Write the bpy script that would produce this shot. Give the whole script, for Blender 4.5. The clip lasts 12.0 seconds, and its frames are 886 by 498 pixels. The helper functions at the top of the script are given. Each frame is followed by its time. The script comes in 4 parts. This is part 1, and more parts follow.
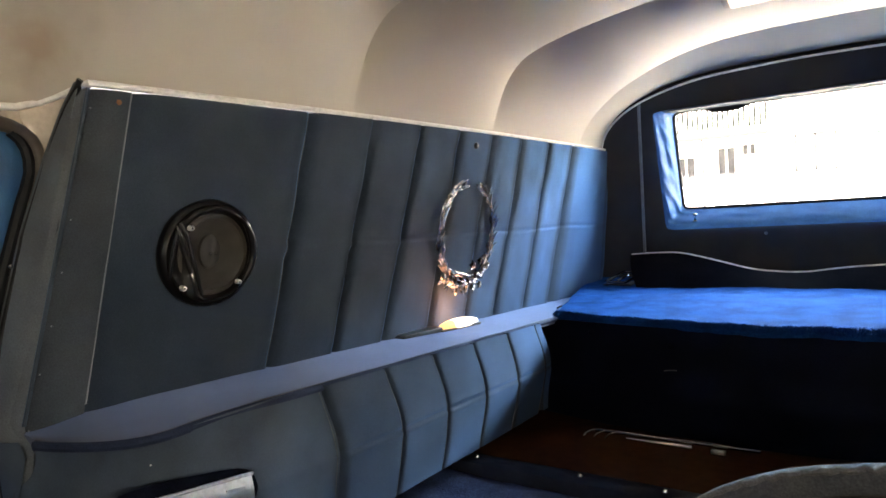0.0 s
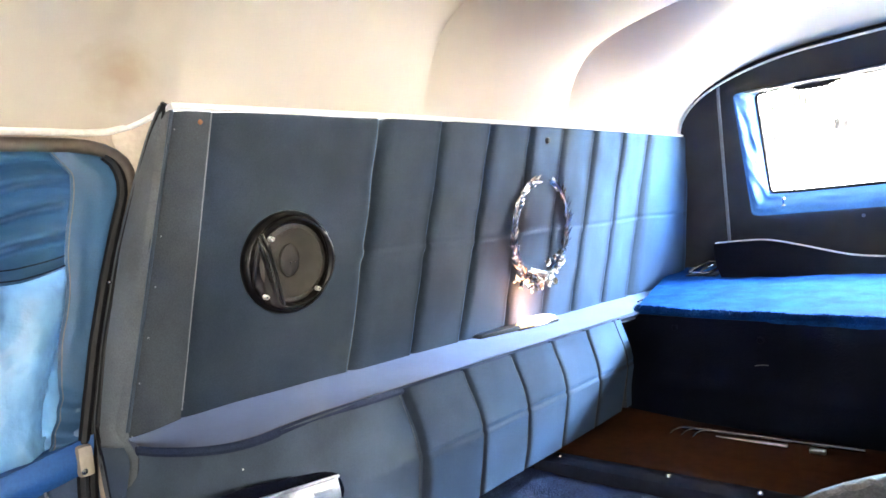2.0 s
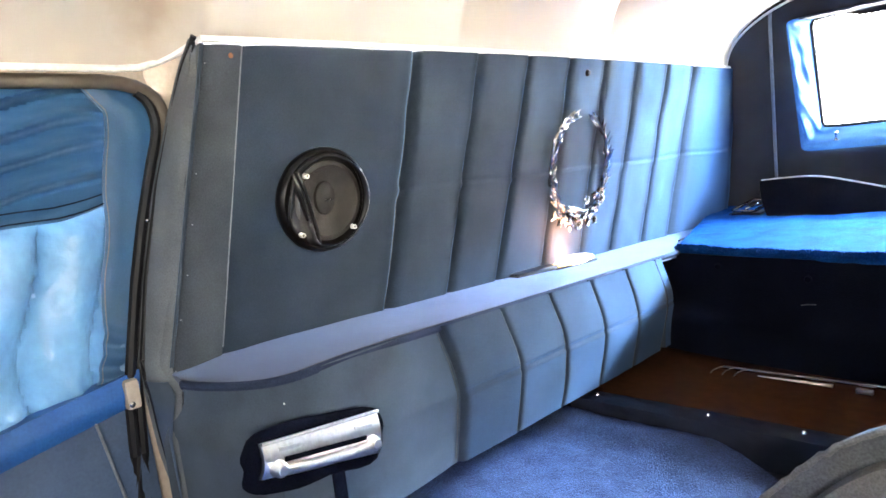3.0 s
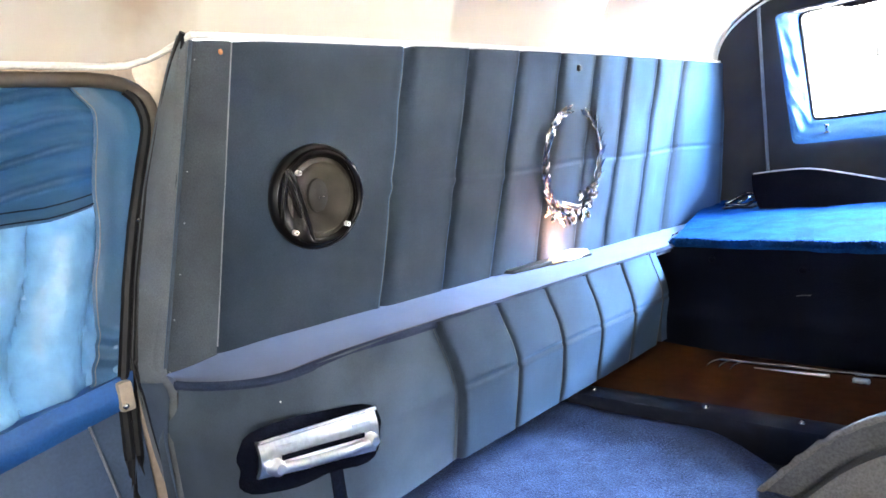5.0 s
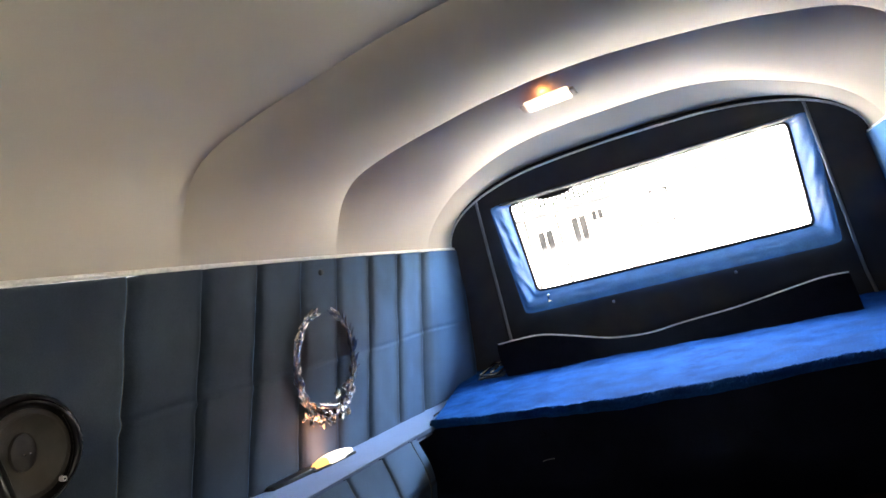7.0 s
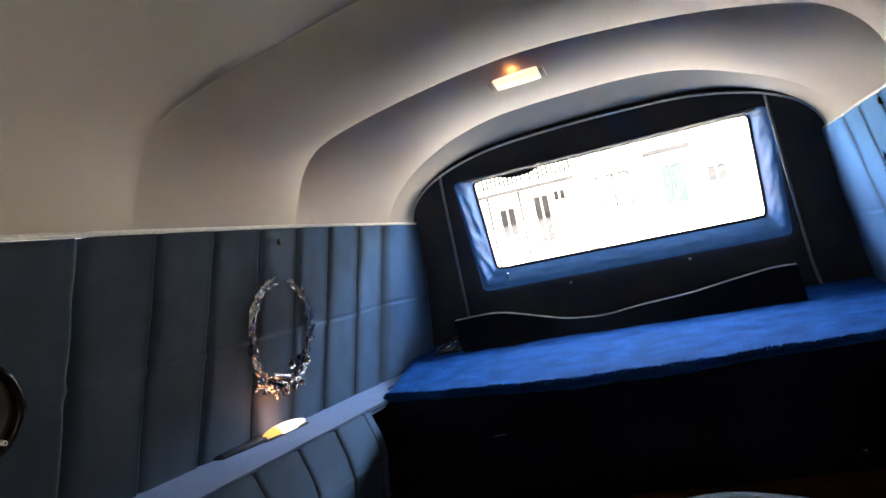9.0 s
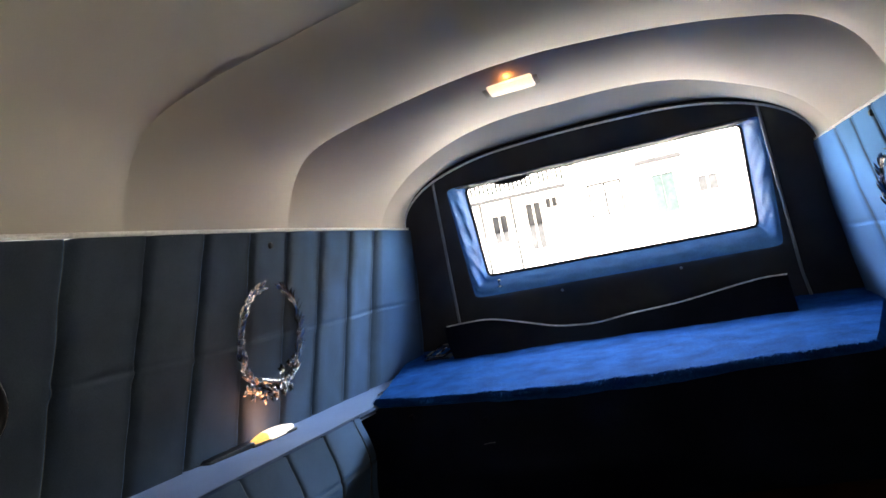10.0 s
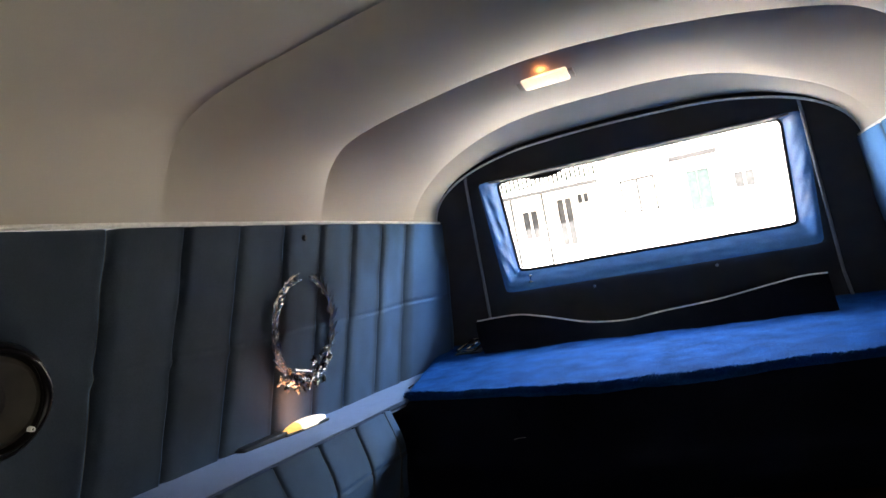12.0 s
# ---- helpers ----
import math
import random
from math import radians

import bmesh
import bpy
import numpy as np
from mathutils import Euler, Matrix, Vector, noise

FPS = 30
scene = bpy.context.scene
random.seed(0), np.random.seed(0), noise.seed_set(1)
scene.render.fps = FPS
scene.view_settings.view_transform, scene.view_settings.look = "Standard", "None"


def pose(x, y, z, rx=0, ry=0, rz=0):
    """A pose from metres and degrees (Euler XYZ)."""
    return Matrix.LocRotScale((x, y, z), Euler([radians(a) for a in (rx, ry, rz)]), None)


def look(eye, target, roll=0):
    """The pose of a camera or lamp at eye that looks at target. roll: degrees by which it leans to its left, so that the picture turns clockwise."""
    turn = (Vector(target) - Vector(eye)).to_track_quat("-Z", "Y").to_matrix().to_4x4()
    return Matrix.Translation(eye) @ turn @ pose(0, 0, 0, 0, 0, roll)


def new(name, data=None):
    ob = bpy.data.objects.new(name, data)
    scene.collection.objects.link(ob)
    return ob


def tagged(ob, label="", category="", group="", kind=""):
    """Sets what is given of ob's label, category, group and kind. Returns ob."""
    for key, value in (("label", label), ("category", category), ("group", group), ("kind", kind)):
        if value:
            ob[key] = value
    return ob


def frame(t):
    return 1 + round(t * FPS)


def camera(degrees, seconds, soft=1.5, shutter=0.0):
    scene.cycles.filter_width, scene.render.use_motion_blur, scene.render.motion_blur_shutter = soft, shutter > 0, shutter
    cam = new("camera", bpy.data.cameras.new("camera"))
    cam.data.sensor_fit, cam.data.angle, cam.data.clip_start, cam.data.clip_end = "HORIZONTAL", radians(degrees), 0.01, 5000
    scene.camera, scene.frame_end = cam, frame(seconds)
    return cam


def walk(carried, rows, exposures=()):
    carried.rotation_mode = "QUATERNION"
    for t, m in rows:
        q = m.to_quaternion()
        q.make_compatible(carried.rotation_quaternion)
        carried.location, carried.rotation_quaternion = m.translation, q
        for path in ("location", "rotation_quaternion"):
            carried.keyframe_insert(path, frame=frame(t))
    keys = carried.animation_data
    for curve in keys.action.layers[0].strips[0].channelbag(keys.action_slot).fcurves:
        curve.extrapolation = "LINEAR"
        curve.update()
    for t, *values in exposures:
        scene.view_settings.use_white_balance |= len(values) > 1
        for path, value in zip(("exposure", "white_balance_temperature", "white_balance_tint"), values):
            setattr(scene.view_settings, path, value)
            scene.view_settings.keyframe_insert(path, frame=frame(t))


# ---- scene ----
cam = camera(67.98, 12.0, soft=1.6)
# seconds, place, yaw, pitch, lean to the right
PATH = [
    (0.0, 0.2138, -0.2717, 0.5763, 35.141, -2.640, 3.576),
    (0.2, 0.2110, -0.2712, 0.5814, 37.759, -3.079, 2.793),
    (0.5, 0.2096, -0.2700, 0.5843, 39.555, -3.191, 2.373),
    (0.7, 0.2099, -0.2691, 0.5850, 40.482, -3.102, 2.462),
    (1.0, 0.2100, -0.2698, 0.5852, 41.194, -3.354, 2.771),
    (1.5, 0.2089, -0.2699, 0.5858, 40.779, -3.740, 2.800),
    (1.7, 0.2104, -0.2688, 0.5866, 40.803, -3.759, 2.790),
    (1.8, 0.2116, -0.2677, 0.5861, 40.885, -3.568, 2.926),
    (1.9, 0.2125, -0.2680, 0.5879, 41.145, -3.160, 4.146),
    (2.0, 0.2137, -0.2676, 0.5906, 41.668, -2.654, 6.025),
    (2.2, 0.2109, -0.2639, 0.5871, 42.918, -3.086, 5.136),
    (2.3, 0.2081, -0.2624, 0.5856, 43.534, -3.962, 5.271),
    (2.5, 0.2050, -0.2613, 0.5831, 44.007, -5.334, 5.505),
    (2.7, 0.2020, -0.2602, 0.5814, 44.306, -6.171, 5.945),
    (3.0, 0.1934, -0.2561, 0.5795, 45.133, -7.284, 6.631),
    (3.2, 0.1903, -0.2544, 0.5783, 45.840, -7.894, 7.013),
    (4.8, 0.1850, -0.2534, 0.5676, 45.279, -8.177, 7.057),
    (5.0, 0.1860, -0.2556, 0.5672, 44.493, -7.158, 7.544),
    (5.2, 0.1937, -0.2526, 0.5736, 43.480, -6.163, 8.007),
    (5.5, 0.2120, -0.2501, 0.5903, 40.646, -5.049, 8.294),
    (5.7, 0.2229, -0.2465, 0.5970, 38.361, -3.876, 8.771),
    (5.8, 0.2298, -0.2438, 0.5994, 37.268, -3.146, 9.161),
    (6.0, 0.2405, -0.2400, 0.6034, 34.172, -1.435, 9.636),
    (6.2, 0.2528, -0.2385, 0.6048, 30.324, 0.956, 10.382),
    (6.3, 0.2574, -0.2413, 0.6045, 29.207, 2.180, 11.187),
    (6.5, 0.2685, -0.2373, 0.6059, 28.243, 3.498, 12.096),
    (6.7, 0.2774, -0.2322, 0.6112, 27.133, 3.688, 12.831),
    (7.0, 0.2860, -0.2290, 0.6149, 23.617, 4.327, 14.133),
    (7.2, 0.2890, -0.2301, 0.6133, 21.599, 4.763, 14.874),
    (7.5, 0.2907, -0.2294, 0.6150, 19.525, 5.292, 15.256),
    (7.7, 0.2859, -0.2292, 0.6100, 19.735, 4.836, 15.369),
    (9.3, 0.2865, -0.2235, 0.6218, 20.895, 1.150, 11.311),
    (9.5, 0.2849, -0.2222, 0.6219, 20.788, 1.361, 11.422),
    (10.0, 0.2830, -0.2198, 0.6208, 20.027, 1.692, 10.963),
    (10.5, 0.2818, -0.2213, 0.6196, 19.754, 1.684, 10.638),
    (11.0, 0.2788, -0.2202, 0.6206, 20.242, 1.679, 10.616),
    (11.5, 0.2756, -0.2238, 0.6179, 21.886, 1.782, 10.365),
    (12.0, 0.2765, -0.2221, 0.6192, 22.654, 1.745, 10.286),
]
walk(cam, [(t, pose(x, y, z, 90 + pitch, 0, yaw) @ pose(0, 0, 0, 0, 0, -lean)) for t, x, y, z, yaw, pitch, lean in PATH],
     exposures=[(t, e, k, 8) for t, e, k in ((0.0, 4.72, 7700), (0.4, 5.4, 7700), (1.0, 6.0, 7400), (2.5, 6.3, 6800), (4.9, 6.4, 6600), (5.5, 6.35, 6600), (6.0, 6.05, 6850), (6.5, 5.25, 7150), (7.0, 4.6, 7250), (7.5, 4.15, 7250), (7.7, 4.0, 7250), (9.3, 3.90, 7250), (12.0, 3.90, 7250))])

# ---- world, sun, large lights ----
SUN_EL, SUN_AZ = 42.0, 158.0
world = bpy.data.worlds.new("sky")
scene.world = world
world.use_nodes = True
wn = world.node_tree.nodes
sky = wn.new("ShaderNodeTexSky")
sky.sky_type, sky.sun_disc = "NISHITA", False
sky.sun_elevation, sky.sun_rotation = radians(SUN_EL), radians(SUN_AZ)
world.node_tree.links.new(sky.outputs[0], wn["Background"].inputs[0])
wn["Background"].inputs[1].default_value = 0.05
sun = new("sun", bpy.data.lights.new("sun", "SUN"))
sun.data.energy, sun.data.angle, sun.data.color = 5.0, radians(0.5), (1.0, 0.95, 0.87)
sd = Vector((math.sin(radians(SUN_AZ)) * math.cos(radians(SUN_EL)), math.cos(radians(SUN_AZ)) * math.cos(radians(SUN_EL)), math.sin(radians(SUN_EL))))
sun.matrix_world = look((0, 0, 30), Vector((0, 0, 30)) - sd)

ZO = 0.808          # height of the trim line over the boarded floor


def area(name, eye, target, sx, sy, watts, colour):
    ob = new(name, bpy.data.lights.new(name, "AREA"))
    ob.data.shape, ob.data.size, ob.data.size_y = "RECTANGLE", sx, sy
    ob.data.energy, ob.data.color = watts, colour
    e, t = Vector(eye) + Vector((0, 0, ZO)), Vector(target) + Vector((0, 0, ZO))
    ob.matrix_world = look(e, t)
    return ob


area("sky_light_rear", (0.0, 4.2, 1.00), (0.03, 2.2, -0.10), 8.0, 0.5, 55, (0.42, 0.66, 1.0))
area("sky_light_side_window", (0.90, -0.65, -0.28), (-0.60, 0.20, -0.70), 0.9, 0.34, 0.46, (1.0, 0.94, 0.87))


# ---- materials ----
def material(name, base, rough=0.6, metal=0.0, var=0.25, scale=8.0, bump=0.15, bscale=120.0, sheen=0.0, tint=(1, 1, 1), srough=0.4,
             spec=0.4, coat=0.0, fine=0.12, detail=6.0, island=0.0):
    """Base colour with broad stains and fine grain, bump and, for cloth, sheen."""
    m = bpy.data.materials.new(name)
    m.use_nodes = True
    n, l = m.node_tree.nodes, m.node_tree.links
    b = n["Principled BSDF"]
    co = n.new("ShaderNodeTexCoord")
    big, small = n.new("ShaderNodeTexNoise"), n.new("ShaderNodeTexNoise")
    for tex, s in ((big, scale), (small, bscale)):
        tex.inputs["Scale"].default_value, tex.inputs["Detail"].default_value = s, detail
        l.new(co.outputs["Object"], tex.inputs["Vector"])
    r1, r2 = n.new("ShaderNodeMapRange"), n.new("ShaderNodeMapRange")
    for r, tex, v in ((r1, big, var), (r2, small, fine)):
        r.inputs[1].default_value, r.inputs[2].default_value = 0.25, 0.75
        r.inputs[3].default_value, r.inputs[4].default_value = 1 - v, 1 + v
        l.new(tex.outputs[0], r.inputs[0])
    mul = n.new("ShaderNodeMath")
    mul.operation = "MULTIPLY"
    l.new(r1.outputs[0], mul.inputs[0])
    l.new(r2.outputs[0], mul.inputs[1])
    mix = n.new("ShaderNodeVectorMath")
    mix.operation = "SCALE"
    mix.inputs[0].default_value = base
    l.new(mul.outputs[0], mix.inputs["Scale"])
    l.new(mix.outputs[0], b.inputs["Base Color"])
    b.inputs["Roughness"].default_value, b.inputs["Metallic"].default_value = rough, metal
    b.inputs["Specular IOR Level"].default_value = spec
    if sheen:
        b.inputs["Sheen Weight"].default_value, b.inputs["Sheen Roughness"].default_value = sheen, srough
        b.inputs["Sheen Tint"].default_value = (*tint, 1)
    if coat:
        b.inputs["Coat Weight"].default_value, b.inputs["Coat Roughness"].default_value = coat, 0.12
    if bump:
        bp = n.new("ShaderNodeBump")
        bp.inputs["Strength"].default_value, bp.inputs["Distance"].default_value = bump, 0.004
        l.new(small.outputs[0], bp.inputs["Height"])
        l.new(bp.outputs[0], b.inputs["Normal"])
    return m


def glowing(name, colour, strength):
    m = material(name, colour, 0.3, var=0.05)
    b = m.node_tree.nodes["Principled BSDF"]
    b.inputs["Emission Color"].default_value, b.inputs["Emission Strength"].default_value = (*colour, 1), strength
    return m


M = {}
M["velvet"] = material("velvet_wall", (0.030, 0.042, 0.060), 0.85, var=0.24, scale=6, bump=0.12, bscale=500, sheen=0.40, tint=(0.50, 0.70, 1.0), srough=0.32, spec=0.15, fine=0.18)
M["velvet_worn"] = material("worn_velvet", (0.112, 0.122, 0.132), 0.9, var=0.3, scale=9, bump=0.15, bscale=500, sheen=0.2, tint=(0.7, 0.8, 1.0), srough=0.4, spec=0.1, fine=0.2)
# lighter copy of the wall velvet; light from the curtain is in its colour
M["velvet_lit"] = material("lit_lower_velvet", (0.053, 0.068, 0.088), 0.85, var=0.34, scale=8, bump=0.15, bscale=500, sheen=0.2, tint=(0.4, 0.6, 1.0), srough=0.4, spec=0.15)
M["velvet_strip"] = material("faded_velvet_strip", (0.052, 0.060, 0.070), 0.88, var=0.28, scale=8, bump=0.12, bscale=500, sheen=0.3, tint=(0.6, 0.75, 1.0), srough=0.35, spec=0.12, fine=0.2)
M["shelf"] = material("shelf_velvet", (0.092, 0.094, 0.108), 0.8, var=0.18, scale=9, bump=0.12, bscale=500, sheen=0.4, tint=(0.35, 0.52, 1.0), srough=0.4, spec=0.2)
M["carpet"] = material("carpet_blue", (0.005, 0.048, 0.172), 0.95, var=0.42, scale=14, bump=1.0, bscale=240, spec=0.02, fine=0.4)
M["carpet_front"] = material("carpet_foot", (0.036, 0.045, 0.082), 0.95, var=0.35, scale=22, bump=0.9, bscale=280, sheen=0.2, tint=(0.3, 0.45, 1.0), spec=0.03, fine=0.7, detail=3.0)
# near-black plush; also the painted shade of the handle's cut-out and slot
M["dark_face"] = material("dark_plush_and_recess_shade", (0.0035, 0.0045, 0.009), 0.95, var=0.35, scale=10, bump=0.3, bscale=300, spec=0.03, fine=0.3)
M["tailgate"] = material("dark_tailgate_cloth", (0.040, 0.040, 0.042), 0.8, var=0.2, scale=9, bump=0.2, bscale=500, spec=0.15)
M["tailgate_blue"] = material("blue_reveal_vinyl", (0.020, 0.092, 0.255), 0.5, var=0.25, scale=18, bump=0.15, bscale=160, sheen=0.18, tint=(0.1, 0.35, 1), spec=0.3)
M["headliner"] = material("headliner_vinyl", (0.50, 0.45, 0.375), 0.6, var=0.05, scale=3, bump=0.05, bscale=700, spec=0.3, fine=0.03)
M["piping"] = material("white_piping", (0.78, 0.76, 0.72), 0.4, var=0.12, scale=30, bump=0.05)
M["piping_grey"] = material("grey_piping", (0.17, 0.18, 0.20), 0.45, var=0.15, scale=30, bump=0.05)
M["piping_mid"] = material("dull_white_piping", (0.20, 0.21, 0.23), 0.4, var=0.15, scale=30, bump=0.05)
M["rubber"] = material("black_rubber", (0.010, 0.010, 0.012), 0.5, spec=0.2, var=0.2, scale=20, bump=0.1)
M["plastic"] = material("black_plastic", (0.012, 0.010, 0.009), 0.33, var=0.2, scale=20, bump=0.04, spec=0.5)
M["grille"] = material("black_grille_plastic", (0.006, 0.005, 0.0045), 0.3, var=0.2, scale=20, bump=0.03, spec=0.3)
M["cap"] = material("dark_dust_cap", (0.036, 0.030, 0.026), 0.5, var=0.2, scale=60, bump=0.2, bscale=900)
M["cone"] = material("speaker_cone", (0.050, 0.042, 0.034), 0.5, var=0.25, scale=30, bump=0.4, bscale=900)
M["silver"] = material("worn_silver", (0.27, 0.267, 0.265), 0.10, 1.0, var=0.35, scale=70, bump=0.7, bscale=150)
M["steel"] = material("dull_steel", (0.24, 0.24, 0.25), 0.22, 1.0, var=0.3, scale=30, bump=0.05)
M["handle"] = material("worn_handle_chrome", (0.97, 0.965, 0.96), 0.32, 1.0, var=0.12, scale=60, bump=0.06)
M["chrome"] = material("chrome", (0.85, 0.85, 0.86), 0.16, 1.0, var=0.12, scale=40, bump=0.02)
M["wood"] = material("varnished_wood", (0.046, 0.0150, 0.0055), 0.6, var=0.3, scale=6, bump=0.0, bscale=40, coat=0.14, spec=0.02, fine=0.25)
M["black_cloth_shade"] = material("black_cloth_shade", (0.0055, 0.0055, 0.008), 0.95, var=0.3, scale=10, bump=0.3, bscale=300, spec=0.02, fine=0.3)
M["edge"] = material("dark_edge_strip", (0.012, 0.014, 0.024), 0.6, spec=0.12, var=0.3, scale=20, bump=0.15)
M["frame_brown"] = material("brown_frame_paint", (0.085, 0.07, 0.055), 0.5, var=0.2, scale=14, bump=0.08)
M["tan"] = material("tan_painted_metal", (0.40, 0.33, 0.265), 0.45, var=0.15, scale=10, bump=0.06)
M["satin"] = material("blue_curtain_cloth", (0.036, 0.098, 0.190), 0.38, var=0.2, scale=10, bump=0.2, bscale=400, sheen=0.3, tint=(0.4, 0.65, 1))
M["sheet"] = material("pale_blue_sheet", (0.100, 0.195, 0.320), 0.18, var=0.48, scale=11, bump=1.0, bscale=55, spec=0.7)
M["door_blue"] = material("blue_door_vinyl", (0.016, 0.085, 0.27), 0.5, var=0.3, scale=12, bump=0.15, bscale=200)
M["door_dark"] = material("dark_door_card", (0.05, 0.078, 0.135), 0.6, var=0.3, scale=12, bump=0.2, bscale=200)
M["seat"] = material("grey_seat_plush", (0.108, 0.110, 0.112), 0.9, var=0.3, scale=12, bump=0.4, bscale=260, sheen=0.04, tint=(0.8, 0.85, 1), spec=0.05, fine=0.3)
M["seat_pale"] = material("pale_seat_plush", (0.170, 0.162, 0.152), 0.9, var=0.25, scale=14, bump=0.4, bscale=260, spec=0.1, fine=0.3)
M["lens"] = glowing("warm_lamp_lens", (1.0, 0.82, 0.62), 0.075)
M["amber_edge"] = glowing("amber_lamp_edge", (1.0, 0.34, 0.08), 4.0)
M["amber"] = glowing("amber_lamp_lens", (1.0, 0.50, 0.14), 0.09)
M["shell"] = material("body_shell", (0.10, 0.10, 0.11), 0.6)
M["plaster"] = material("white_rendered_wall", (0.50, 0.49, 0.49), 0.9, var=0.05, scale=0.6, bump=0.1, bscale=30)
M["stone"] = material("pale_concrete", (0.46, 0.44, 0.42), 0.9, var=0.08, scale=1.5, bump=0.1, bscale=30)
M["iron"] = material("grey_painted_iron", (0.026, 0.026, 0.029), 0.9, bscale=30, spec=0.03)
M["rail"] = material("dark_painted_iron", (0.012, 0.012, 0.013), 0.9, bscale=30, spec=0.03)
M["mauve"] = material("mauve_painted_render", (0.105, 0.092, 0.100), 0.9, var=0.08, scale=1.5, bscale=30)
M["pane"] = material("dull_window_pane", (0.034, 0.035, 0.040), 0.9, bump=0, bscale=3, spec=0.04)
M["teal"] = material("teal_door_paint", (0.034, 0.046, 0.050), 0.9, bscale=10, spec=0.03)
M["bounce_ground"] = material("light_bouncing_paving", (0.74, 0.71, 0.66), 0.9, var=0.2, scale=0.5, bump=0.3, bscale=40)
M["lip"] = material("shaded_velvet_lip", (0.026, 0.035, 0.062), 0.9, var=0.3, scale=12, bump=0.1, bscale=500, spec=0.1, fine=0.25)
# paler thin line along the end of each pleat
M["crease"] = material("pale_velvet_crease", (0.105, 0.115, 0.125), 0.9, var=0.45, scale=14, bump=0.1, bscale=500, spec=0.1, fine=0.3)
M["rust"] = material("rust_spot", (0.30, 0.12, 0.05), 0.8, scale=60)
g = bpy.data.materials.new("window_glass")
g.use_nodes = True
gn = g.node_tree.nodes
gn.remove(gn["Principled BSDF"])
gl = gn.new("ShaderNodeBsdfGlass")
gl.inputs["IOR"].default_value, gl.inputs["Roughness"].default_value = 1.02, 0.0
g.node_tree.links.new(gl.outputs[0], gn["Material Output"].inputs[0])
M["glass"] = g
# brown water stain where the headliner is drawn over the front pillar
t_ = M["headliner"].node_tree
pb = t_.nodes["Principled BSDF"]
was = pb.inputs["Base Color"].links[0].from_socket
co, ds, nz, ad, mr, mx = [t_.nodes.new("ShaderNode" + k) for k in ("TexCoord", "VectorMath", "TexNoise", "Math", "MapRange", "Mix")]
ds.operation, ds.inputs[1].default_value = "DISTANCE", (-0.80, 0.185, ZO + 0.045)
nz.inputs["Scale"].default_value, nz.inputs["Detail"].default_value = 22, 4
ad.operation = "MULTIPLY_ADD"
ad.inputs[1].default_value = 0.09
mr.inputs[1].default_value, mr.inputs[2].default_value, mr.inputs[3].default_value, mr.inputs[4].default_value = 0.055, 0.115, 0.55, 0.0
mx.data_type = "RGBA"
mx.inputs[7].default_value = (0.33, 0.22, 0.14, 1)
t_.links.new(co.outputs["Object"], ds.inputs[0])
t_.links.new(co.outputs["Object"], nz.inputs["Vector"])
t_.links.new(nz.outputs[0], ad.inputs[0])
t_.links.new(ds.outputs["Value"], ad.inputs[2])
t_.links.new(ad.outputs[0], mr.inputs[0])
t_.links.new(mr.outputs[0], mx.inputs[0])
t_.links.new(was, mx.inputs[6])
t_.links.new(mx.outputs[2], pb.inputs["Base Color"])
# nap of the velvet: a blue gloss that grows towards grazing angles
for key, amount in (("velvet", 3.5), ("velvet_lit", 0.4)):
    t_ = M[key].node_tree
    gb, lw, pw, mu, mx = [t_.nodes.new("ShaderNode" + k) for k in ("BsdfGlossy", "LayerWeight", "Math", "Math", "MixShader")]
    top = t_.nodes.new("ShaderNodeMath")
    top.operation, top.inputs[1].default_value = "MINIMUM", 0.05 * amount
    gb.inputs["Color"].default_value, gb.inputs["Roughness"].default_value = (0.11, 0.41, 0.90, 1), 0.55
    lw.inputs["Blend"].default_value = 0.5
    pw.operation, mu.operation = "POWER", "MULTIPLY"
    pw.inputs[1].default_value, mu.inputs[1].default_value = 6.5, amount
    t_.links.new(lw.outputs["Facing"], pw.inputs[0])
    t_.links.new(pw.outputs[0], mu.inputs[0])
    t_.links.new(mu.outputs[0], top.inputs[0])
    t_.links.new(top.outputs[0], mx.inputs[0])
    t_.links.new(t_.nodes["Principled BSDF"].outputs[0], mx.inputs[1])
    t_.links.new(gb.outputs[0], mx.inputs[2])
    t_.links.new(mx.outputs[0], t_.nodes["Material Output"].inputs[0])
for key, amount in (("satin", 0.10), ("sheet", 0.14), ("tailgate_blue", 0.015)):
    # cloth that lets some daylight through
    t_ = M[key].node_tree
    tr, mx = t_.nodes.new("ShaderNodeBsdfTranslucent"), t_.nodes.new("ShaderNodeMixShader")
    tr.inputs[0].default_value = {"satin": (0.18, 0.38, 0.60, 1), "sheet": (0.45, 0.68, 0.85, 1), "tailgate_blue": (0.12, 0.34, 0.70, 1)}[key]
    mx.inputs[0].default_value = amount
    t_.links.new(t_.nodes["Principled BSDF"].outputs[0], mx.inputs[1])
    t_.links.new(tr.outputs[0], mx.inputs[2])
    t_.links.new(mx.outputs[0], t_.nodes["Material Output"].inputs[0])


